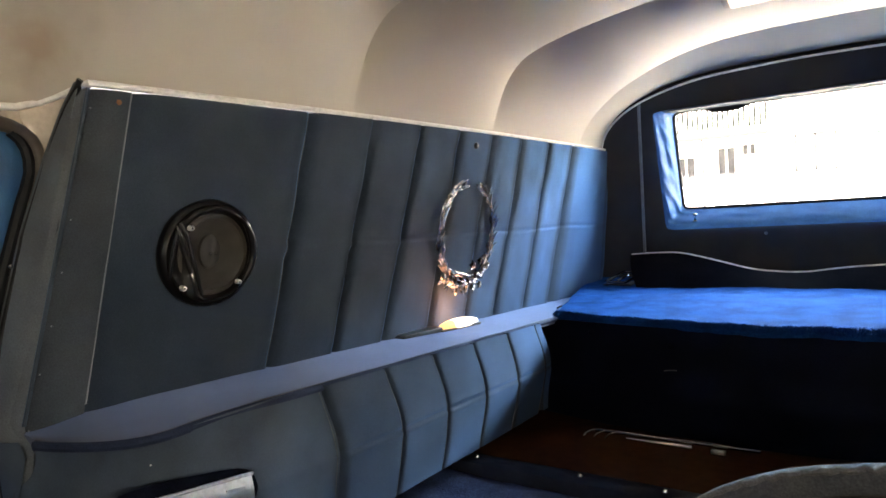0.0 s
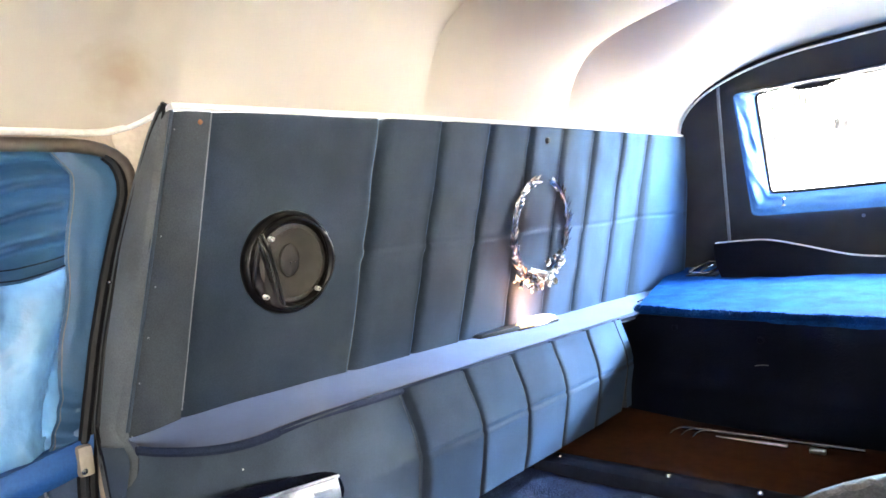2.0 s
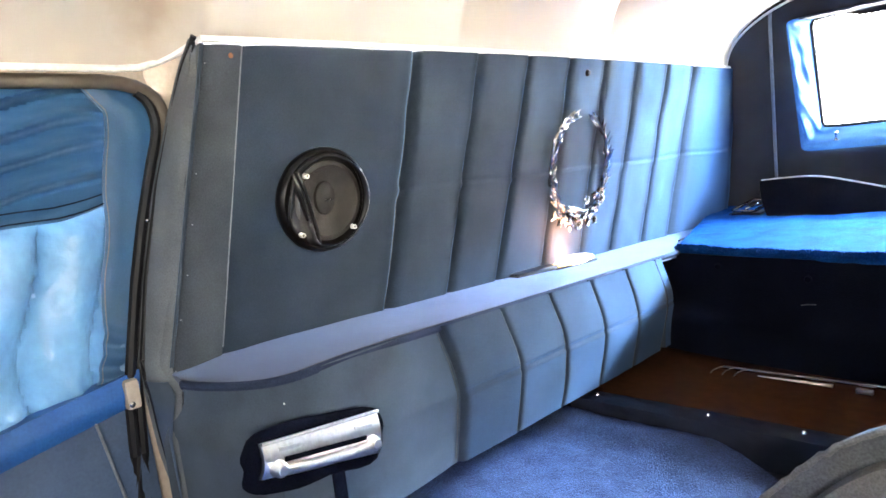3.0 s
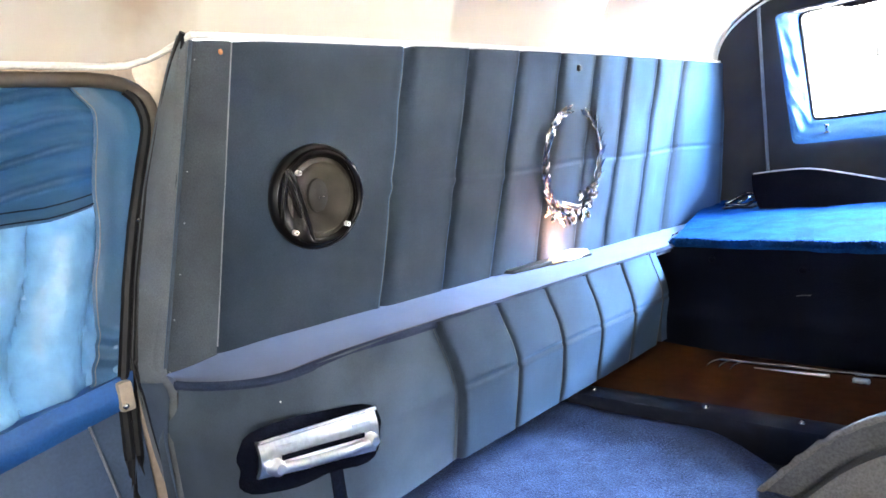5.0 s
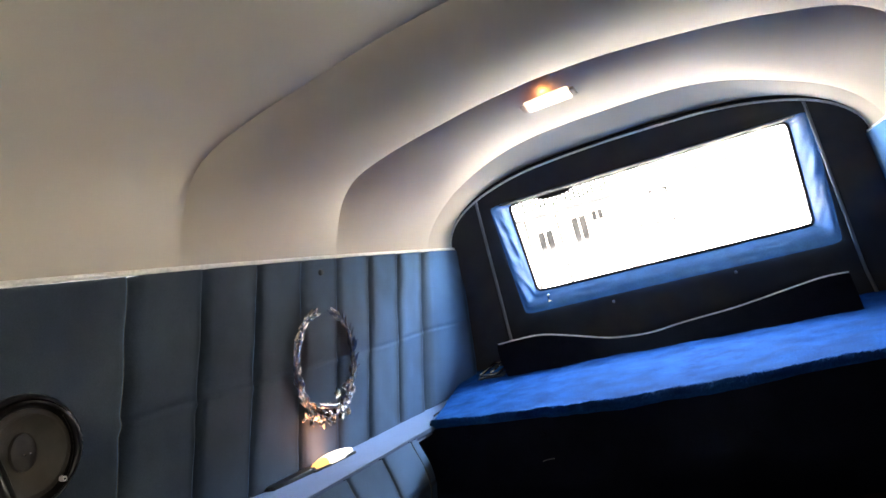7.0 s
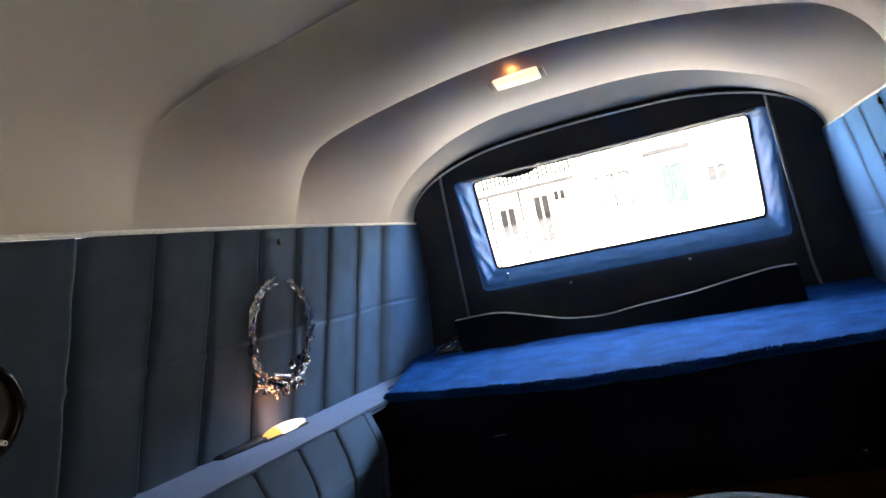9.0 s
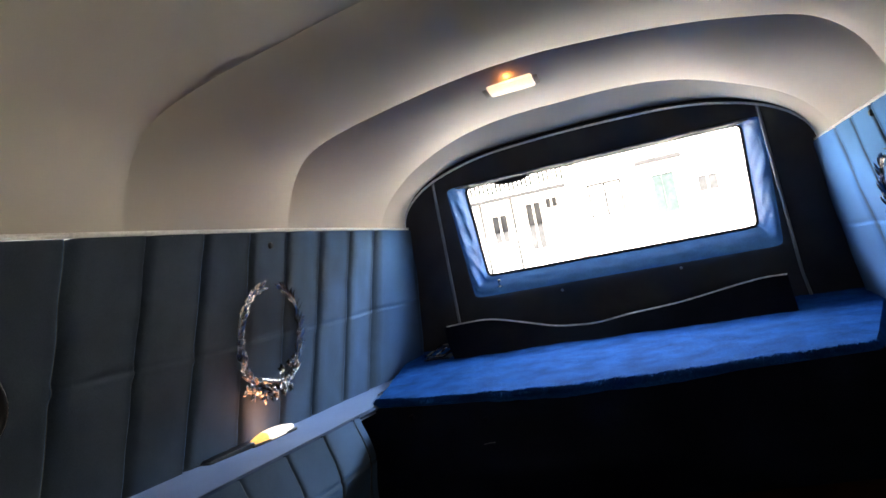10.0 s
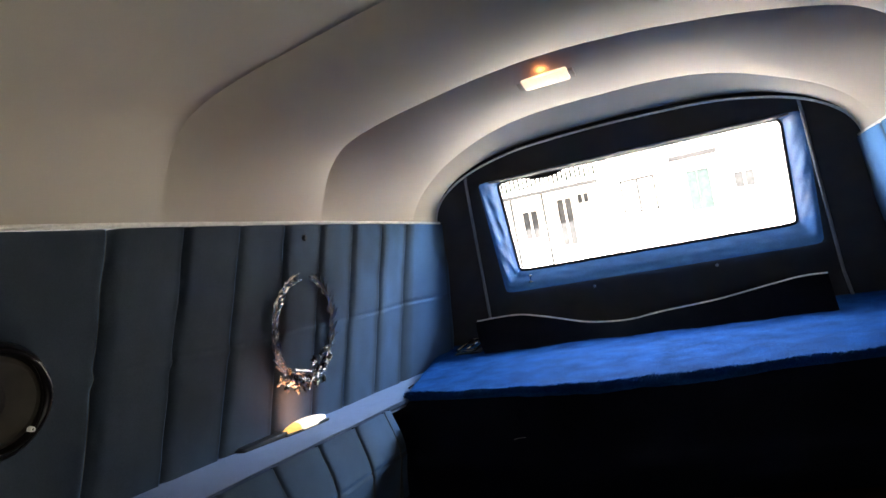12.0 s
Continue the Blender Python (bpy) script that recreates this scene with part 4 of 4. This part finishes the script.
part("lens", tilted(block(-0.122, 0.000, 1.478, 1.535, zd - 0.020, zd - 0.004, 0.007)), "lens", dome, "warm white glowing lens")
part("end_clip", tilted(block(-0.136, -0.122, 1.490, 1.530, zd - 0.018, zd - 0.004, 0.003)), "tan", dome)
part("end_clip", tilted(block(0.000, 0.014, 1.490, 1.530, zd - 0.018, zd - 0.004, 0.003)), "tan", dome)
part("amber_edge", tilted(block(-0.112, -0.010, 1.472, 1.4775, zd - 0.006, zd + 0.002, 0.001)), "amber_edge", dome, "amber glowing edge")
lamp = new("roof_lamp_bulb", bpy.data.lights.new("roof_lamp_bulb", "AREA"))
lamp.data.shape, lamp.data.size, lamp.data.size_y = "RECTANGLE", 0.12, 0.05
lamp.data.energy, lamp.data.color = 0.003, (1.0, 0.72, 0.45)
down = TILT @ Vector((0, 0, -1))
lamp.matrix_world = look(DOME + down * 0.036 + Vector((0, 0, ZO)), DOME + down + Vector((0, 0, ZO)))

glow = new("roof_lamp_side_glow", bpy.data.lights.new("roof_lamp_side_glow", "POINT"))
glow.data.energy, glow.data.color, glow.data.shadow_soft_size = 0.0055, (1.0, 0.36, 0.12), 0.008
glow.matrix_world = Matrix.Translation(DOME + TILT @ Vector((0.0, -0.047, -0.018)) + Vector((0, 0, ZO)))

# ---- door handle on the lower left wall ----
handle = thing("door_handle", (-0.60, 0.235, -0.61), "chrome pull handle in a torn cut-out of the velvet panel", "handle")


def hp(a, b, d):
    """a along the handle, b across, d proud of the panel."""
    y = 0.137 + a
    z = -0.590 - 0.165 * a + b
    return Vector((-(0.596 - d), y + 0.12 * b, z))


def hole(u, v):
    a, rr = u * math.tau, v
    k = 1 / (abs(math.cos(a)) ** 5 + abs(math.sin(a)) ** 5) ** 0.2
    wob = 1 + 0.10 * noise.noise(Vector((math.cos(a) * 2, math.sin(a) * 2, 0)))
    return hp(0.094 + math.cos(a) * 0.118 * k * rr * wob, -0.002 + math.sin(a) * 0.047 * k * rr * wob, 0.006 - 0.003 * rr)


# flat near-black sheets replace the shade inside the cut-out
part("cutout", sheet(hole, 48, 4, True), "dark_face", handle, "torn cut-out, its shade a flat near-black sheet")
part("cutout", slab(lambda u, v: hp(0.115 + 0.022 * u + 0.006 * v, -0.046 - 0.05 * v, 0.004), 3, 4, (-0.002, 0, 0)), "dark_face", handle)
def taper(a):
    return 0.024 + 0.009 * a / 0.196


part("plate", slab(lambda u, v: hp(0.196 * u, taper(0.196 * u) * (2 * v - 1), 0.008 + 0.010 * math.sin(v * math.pi)), 20, 12, (-0.006, 0, 0)), "handle", handle)
# slot is a dark strip laid on the plate, not a shaded gap
part("slot", slab(lambda u, v: hp(0.030 + 0.138 * u, -0.004 + 0.007 * v, 0.0195), 6, 2, (-0.002, 0, 0)), "dark_face", handle)
part("bar", tube([hp(0.020 + 0.158 * t, -0.012 - 0.003 * math.sin(t * math.pi), 0.024) for t in np.linspace(0, 1, 12)], 0.0075, 10), "handle", handle)
for a in (0.020, 0.178):
    part("boss", lathe([(0.0, 0.020), (0.007, 0.019), (0.011, 0.013), (0.012, 0.0), (0.010, -0.01)], hp(a, -0.010, 0.014), (0, 1, 0), (0, 0, 1), (1, 0, 0), 20), "handle", handle)
part("top_lip", tube([hp(0.196 * t, taper(0.196 * t), 0.012) for t in np.linspace(0, 1, 8)], 0.0028, 8), "handle", handle)
for a, b in ((0.040, 0.012), (0.165, 0.014)):
    part("embossing", slab(lambda u, v, a=a, b=b: hp(a - 0.016 + 0.032 * u, b - 0.004 + 0.008 * v, 0.0158), 4, 2, (-0.003, 0, 0)), "handle", handle)
part("tack", lathe([(0, 0.002), (0.0009, 0.0012), (0.0014, 0)], Vector((-(low_x(0.19) - 0.008), 0.19, -0.529)), (0, 1, 0), (0, 0, 1), (1, 0, 0), 8), "piping", handle)

# ---- front doors ----
GX = [0.752, 0.785, 0.832, 0.852, 0.858, 0.858, 0.858, 0.858, 0.858]
GY = [0.226, 0.217, 0.208, 0.177, 0.137, 0.111, 0.113, 0.119, 0.132]
GZ = [0.000, -0.040, -0.107, -0.212, -0.358, -0.478, -0.534, -0.630, -0.715]


def gasket_y(z):
    return lerp_table(GZ[::-1], GY[::-1], z)


def gasket_x(z):
    return lerp_table(GZ[::-1], GX[::-1], z)


def side_door(s, nm):
    d = thing("door_" + nm, (s * 0.88, -0.6, FOOT), "side door with curtained window and dark blue card", "door", kind="structure")
    # header over the window, frame post and the card under the window
    part("header", slab(lambda u, v: Vector((s * (0.872 + 0.012 * v), -1.5 + u * 1.70, -0.028 - 0.028 * v)), 12, 3, (s * 0.05, 0, 0)), "tan", d)

    def post(u, v):
        z = -0.03 - v * 0.80
        y1 = gasket_y(z) + 0.01
        y0 = lerp_table([-0.70, -0.62, -0.52, -0.358, -0.184, -0.087, -0.046, -0.030], [0.084, 0.088, 0.096, 0.133, 0.184, 0.204, 0.196, 0.185], z)
        y1 = max(y1, y0 + 0.004)
        return Vector((s * (0.876 + (gasket_x(z) + 0.006 - 0.876) * u ** 1.5), y0 + (y1 - y0) * u, z + 0.028 * u * (1 - v)))
    part("post", slab(post, 3, 30, (s * 0.05, 0, 0)), "tan", d)
    part("card", slab(lambda u, v: Vector((s * (0.872 - 0.01 * math.sin(v * 3.1)), -1.5 + u * 1.60, -0.535 - 0.34 * v)), 12, 8, (s * 0.05, 0, 0)), "door_dark", d)
    part("belt", slab(lambda u, v: Vector((s * (0.862 - 0.008 * math.sin(v * math.pi)), -1.5 + u * (1.60 - 0.012 * v), -0.494 + 0.18 * (-1.5 + u * 1.60 - 0.07) * (u > 0.5) - 0.09 * (u <= 0.5) - 0.052 * v)), 12, 6, (s * 0.03, 0, 0)), "door_blue", d)
    for yy, yb in ((0.025, 0.050), (-0.12, -0.13)):
        part("welt", tube([Vector((s * 0.858, yy, -0.55)), Vector((s * 0.856, yb, -0.70)), Vector((s * 0.862, yb + 0.004, -0.86))], 0.0022, 6), "piping_grey", d)
    part("glass", slab(lambda u, v: Vector((s * 0.915, -1.45 + u * 1.66, -0.50 + v * 0.46)), 2, 2, (s * 0.004, 0, 0)), "glass", d).visible_shadow = False
    # frame of the opening with a black seal inside it
    line = [(y, -0.047) for y in np.linspace(-1.4, 0.12, 12)] + [(0.148, -0.050), (0.168, -0.055), (0.184, -0.063), (0.196, -0.074), (0.203, -0.088), (0.206, -0.105), (0.205, -0.125), (0.198, -0.148), (0.188, -0.175), (0.157, -0.27),
            (0.133, -0.358), (0.112, -0.45), (0.096, -0.522), (0.088, -0.622), (0.084, -0.70), (0.084, -0.84)]
    part("opening_frame", tube([Vector((s * 0.866, y, z)) for y, z in line if z > -0.30], 0.011, 10, taper=lambda t: 1 - 0.6 * smooth(0.85, 1.0, t)), "frame_brown", d, "dark brown door opening frame")
    part("seal", tube([Vector((s * 0.870, y, z)) for y, z in line if z < -0.17], 0.008, 8), "rubber", d)
    part("seal", tube([Vector((s * 0.866, y - 0.015, z)) for y, z in line if z < -0.06], 0.0085, 8), "rubber", d)
    pts = [Vector((s * gasket_x(z), gasket_y(z) - 0.004, z)) for z in np.linspace(0.0, -0.84, 40)]
    part("seal", tube(pts, 0.006, 8), "rubber", d)
    # velvet return between the pillar strip and the seal

    def ret(u, v):
        z = -0.002 - v * 0.86
        a = Vector((s * (gasket_x(z) - 0.002), gasket_y(z), z))
        k = smooth(-0.50, -0.59, z)
        low = Vector((s * (lip_x(0.130) * (1 - k) + low_x(0.105) * k + 0.004), 0.133 - 0.027 * k, z))
        b = on_wall(s, front_edge_y(z) + 0.004, z, -0.004).lerp(low, smooth(-0.488, -0.525, z))
        p = a.lerp(b, u)
        p.x += -s * 0.010 * math.sin(u * math.pi)
        return p
    part("pillar_cover", slab(ret, 10, 50, (s * 0.01, -0.01, 0)), "velvet_worn", d, "faded grey velvet pillar cover")

    def split(z):
        return lerp_table([-0.86, -0.50], [0.66, 0.10], z)

    def corner(u, v):
        z = -0.506 - 0.354 * v
        f = split(z)
        return ret(f + (1 - f) * u, (z + 0.002) / -0.86) + Vector((-s * 0.004, -0.014, 0))
    part("corner_panel", slab(corner, 8, 40, (s * 0.002, 0, 0)), "velvet_lit", d, "slate-blue velvet wrapped round the corner")
    part("seam", tube([corner(0, v) for v in np.linspace(0, 1, 30)], 0.0022, 6), "edge", d)
    if s > 0:
        return d
    # the gathered curtain: a rolled upper part over a pale lower sheet

    def roll(u, v):
        y = -1.40 + u * (1.40 + 0.150 - 0.030 * v)
        z = -0.048 + v * (0.048 + lerp_table([-1.4, -0.3, -0.045, 0.029, 0.109, 0.16], [-0.28, -0.27, -0.252, -0.245, -0.226, -0.21], y))
        p = v * 4.4 + 2.4 * y + 0.30 * math.sin(y * 11 + 1) + 0.25 * noise.noise(Vector((y * 7, v * 2, 0)))
        t = p % 1.0
        f = 0.036 * smooth(0.0, 0.72, t) ** 0.8 * (1 - smooth(0.72, 1.0, t)) * (1 - 0.7 * smooth(0.06, 0.125, y))
        f += 0.004 * math.sin(2 * p * math.tau + 9 * y) * t + 0.003 * noise.noise(Vector((y * 25, v * 14, 5)))
        f += 0.010 * smooth(0.93, 1.0, v)
        return Vector((s * (0.897 - f * 0.8), y, z + 0.004 * math.sin(y * 23 + v * 3) * v))
    part("curtain", slab(roll, 140, 90, (s * 0.003, 0, 0)), "satin", d, "gathered blue curtain")
    for v in (0.90, 0.975):
        part("seam", tube([roll(u, v) + Vector((-s * 0.001, 0, 0)) for u in np.linspace(0.4, 1, 90)], 0.0011, 5), "edge", d)

    def side_hem(u, v):
        z = -0.040 - v * 0.47
        e = 0.022 + lerp_table([-0.55, -0.49, -0.36, -0.18, -0.09, -0.05], [0.09, 0.105, 0.132, 0.164, 0.176, 0.150], z)
        low = smooth(-0.38, -0.45, z)
        f = 0.004 * math.sin(u * math.pi) + 0.004 * noise.noise(Vector((u * 3, z * 22, 4))) + low * 0.0045 * math.sin(z * 190 + 4 * u + 2 * noise.noise(Vector((u * 2, z * 20, 1))))
        return Vector((s * (0.876 - f), e - 0.080 + 0.072 * u + 0.003 * math.sin(z * 40), z))
    part("curtain_hem", slab(side_hem, 14, 110, (s * 0.003, 0, 0)), "satin", d, "blue curtain side hem")
    part("binding", tube([side_hem(1, v) + Vector((-s * 0.001, 0, 0)) for v in np.linspace(0, 0.95, 60)], 0.0026, 6), "piping_grey", d)
    part("seam", tube([side_hem(0.06, v) + Vector((-s * 0.001, 0, 0)) for v in np.linspace(0.02, 0.98, 60)], 0.0009, 5), "piping_grey", d)

    def lower(u, v):
        y = -1.40 + u * (1.40 + 0.135 - 0.07 * v)
        z = -0.222 - v * 0.353
        q = y + 0.030 * math.sin(z * 13 + 1.5) + 0.016 * noise.noise(Vector((y * 7, z * 5, 1)))
        fold = abs(math.sin(q * math.pi / 0.098 + 0.6))
        f = 0.058 * fold ** 0.42 - 0.016 + 0.010 * noise.noise(Vector((y * 22, z * 12, 3)))
        f += 0.006 * abs(noise.noise(Vector((y * 38, z * 30, 7)))) + 0.010 * smooth(-0.44, -0.52, z) * noise.noise(Vector((y * 40, z * 60, 2)))
        f *= 0.25 + 0.75 * smooth(0.02, 0.14, v)
        return Vector((s * (0.908 - f * 0.78), y, z))
    part("curtain", slab(lower, 300, 60, (s * 0.003, 0, 0)), "sheet", d, "pale blue crinkled lower curtain")
    part("bracket", block(*sorted((s * 0.868, s * 0.846)), 0.070, 0.092, -0.545, -0.498, 0.007), "tan", d, "pale worn latch bracket")
    part("screw", lathe([(0, 0.004), (0.003, 0.003), (0.005, 0)], Vector((s * 0.845, 0.076, -0.535)), (0, 1, 0), (0, 0, 1), (-s, 0, 0), 10), "chrome", d)
    part("screw", lathe([(0, 0.006), (0.003, 0.004), (0.004, 0)], Vector((s * 0.860, 0.150, -0.262)), (0, 1, 0), (0, 0, 1), (-s, 0, 0), 10), "chrome", d)
    return d


side_door(-1, "1")
side_door(1, "2")
for k in range(7):
    z = -0.03 - k * 0.075
    if k not in (1,):
        tk = lathe([(0, 0.0015), (0.0010, 0.0009), (0.0014, 0)], on_wall(-1, front_edge_y(z) + 0.006 + 0.005 * noise.noise(Vector((k * 1.7, 0.3, 0))), z - 0.02 + 0.02 * noise.noise(Vector((0.4, k * 2.3, 0))), 0.006), SU, SV, SN, 8)
        part("tack", tk, "piping_grey", wall_left)
part("rust_spot", lathe([(0, 0.0012), (0.003, 0.001), (0.0042, 0)], on_wall(-1, 0.27, -0.028, 0.008), SU, SV, SN, 10), "rust", wall_left, "rusty tack")

# ---- folded seat in the foot well ----
seat = thing("folded_seat", (0.25, 0.6, FOOT + 0.02), "low grey plush folded seat with corded arched backrest", "seat")
SX = [-0.26, -0.217, -0.162, -0.119, -0.079, -0.03, 0.02, 0.068, 0.119, 0.18, 0.24, 0.29, 0.34]
SZ = [-0.915, -0.868, -0.806, -0.759, -0.721, -0.693, -0.668, -0.651, -0.638, -0.626, -0.617, -0.619, -0.627]


def back_edge(u):
    """The arch of the backrest; its far half mirrors the near one."""
    x = -0.25 + u * 1.0
    q = x if x < 0.25 else 0.5 - x
    return x, sum(lerp_table(SX, SZ, q + e) for e in (-0.03, 0, 0.03)) / 3


def back_face(u, v, inset=0.0, fwd=0.0):
    x, z = back_edge(u)
    cx, cz = 0.25, -0.98
    r = v * (1 - inset)
    return Vector((cx + (x - cx) * r, 0.82 - fwd, cz + (z - cz) * r))


part("backrest", slab(lambda u, v: back_face(u, v) + Vector((0, -0.030 * math.sin(min(v * 1.2, 1) * math.pi) + 0.03 * (1 - v), 0)), 60, 14, (0, 0.035, 0)), "seat", seat)
part("piping", tube([back_face(k / 90, 1.004) + Vector((0, 0.012 * math.sin(k * 2.1) * 0.3, 0.002 * math.sin(k * 2.6))) for k in range(91)], 0.0055, 8), "seat_pale", seat, "twisted grey cord")
part("back_cushion", slab(lambda u, v: back_face(u, v, 0.10) + Vector((0, -0.035 - 0.05 * math.sin(min(v * 1.05, 1) * math.pi) ** 0.7 + 0.004 * noise.noise(Vector((u * 9, v * 9, 0))), 0)), 50, 16, (0, 0.04, 0)), "seat_pale", seat, "paler plush cushion")
part("seat_cushion", block(-0.05, 0.55, 0.55, 0.80, FOOT + 0.015, FOOT + 0.05, 0.015, 4), "seat", seat)

# ---- closing walls in front ----
wall_front = thing("wall_front", (0, -1.53, FOOT), "dark front end of the cabin with windscreen opening", "wall", kind="structure")
for x0, x1, z0, z1 in ((-0.98, 0.98, -0.93, -0.07), (-0.98, 0.98, 0.01, 0.40), (-0.98, -0.30, -0.07, 0.01), (0.30, 0.98, -0.07, 0.01)):
    part("panel", block(x0, x1, -1.58, -1.52, z0, z1), "door_dark", wall_front, smooth=False)
shell = thing("body_shell", (0, 0.6, FOOT), "outer dark body panels that close the car", "bodywork", kind="structure")
for s in (-1, 1):
    part("sill", block(*sorted((s * 0.83, s * 0.98)), -1.58, 2.5, -0.93, -0.80), "shell", shell, smooth=False)
    part("quarter_panel", block(*sorted((s * 0.90, s * 0.96)), 0.30, 2.5, -0.93, 0.06), "shell", shell, smooth=False)
    part("cant_rail", block(*sorted((s * 0.905, s * 0.96)), -1.58, 2.22, -0.03, 0.30), "shell", shell, smooth=False)
# unseen panel added to keep the sun out of the right-hand door
part("sun_block_panel", block(0.93, 0.96, -1.58, -0.08, -0.93, 0.0), "shell", shell, smooth=False)
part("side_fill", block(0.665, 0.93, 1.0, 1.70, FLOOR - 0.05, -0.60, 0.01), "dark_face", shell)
part("tail_panel", block(-0.96, 0.96, 2.42, 2.48, -0.93, -0.42), "shell", shell, smooth=False)

# ---- outside, behind the car ----
# ground out of view, set very pale so sunlight bounces up to the headliner
ground = part("ground", sheet(lambda u, v: Vector((-600 + 1200 * u, -600 + 1200 * v, -1.27)), 8, 8), "bounce_ground", smooth=False)
tagged(ground, "unseen ground made pale to bounce sunlight into the car", "ground", kind="structure")

BY = 22.0
house = thing("apartment_house", (0, BY + 4, -1.27), "white rendered apartment house with balcony across the street", "building")
holes = [(-6.00, -5.35, 0.15, 1.22), (-4.72, -4.10, -0.30, 1.42), (-3.98, -3.50, 1.05, 1.47), (-2.46, -1.34, 0.42, 1.56), (-0.42, 0.38, 0.05, 1.47), (0.96, 1.64, 0.52, 1.13)]
# facade with real openings, cut as strips between the window columns
xs = [-24.0]
for a, b, c, d in holes:
    xs += [a, b]
xs.append(24.0)
bm = bmesh.new()
for i in range(len(xs) - 1):
    if i % 2 == 0:
        block(xs[i], xs[i + 1], BY, BY + 0.4, -1.27, 9.0, bm=bm)
    else:
        a, b, c, d = holes[i // 2]
        block(a, b, BY, BY + 0.4, -1.27, c, bm=bm)
        block(a, b, BY, BY + 0.4, d, 9.0, bm=bm)
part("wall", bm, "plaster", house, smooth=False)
part("roof", block(-24.4, 24.4, BY - 0.4, BY + 9, 9.0, 9.3), "stone", house, smooth=False)
for i, (a, b, c, d) in enumerate(holes):
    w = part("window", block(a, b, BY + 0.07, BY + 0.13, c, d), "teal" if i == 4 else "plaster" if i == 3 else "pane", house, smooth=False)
    bm = bmesh.new()
    for x0, x1, z0, z1 in ((a, a + 0.06, c, d), (b - 0.06, b, c, d), (a, b, c, c + 0.06), (a, b, d - 0.06, d), ((a + b) / 2 - 0.03, (a + b) / 2 + (0.03 if i != 4 else -0.028), c, d)):
        block(x0, x1, BY + 0.02, BY + 0.066, z0, z1, bm=bm)
    part("frame", bm, "iron" if i == 3 else "stone", w, smooth=False)
    part("sill", block(a - 0.08, b + 0.08, BY - 0.10, BY + 0.10, c - 0.08, c), "stone", w, smooth=False)
balc = part("balcony", block(-6.3, -3.0, BY - 1.0, BY, 1.62, 1.86), "stone", house, smooth=False)
for k in range(22):
    x = -6.25 + k * 0.15
    part("baluster", block(x, x + 0.06, BY - 0.96, BY - 0.92, 1.86, 2.60), "rail", balc, smooth=False)
part("rail", block(-6.3, -3.0, BY - 0.98, BY - 0.90, 2.60, 2.66), "rail", balc, smooth=False)
for x in (-6.05, -4.95):
    part("post", block(x, x + 0.06, BY - 0.92, BY - 0.85, -1.27, 1.62), "iron", balc, smooth=False)
part("beam", block(-6.3, -3.0, BY - 1.02, BY - 0.98, 1.60, 1.72), "iron", balc, smooth=False)
part("pilaster", block(-3.02, -2.74, BY - 0.10, BY, -1.27, 9.0), "mauve", house, smooth=False)
part("awning", slab(lambda u, v: Vector((-0.80 + 1.45 * u, BY - 0.3 * v, 1.94 - 0.14 * v)), 2, 2, (0, 0, 0.04)), "iron", house, smooth=False)
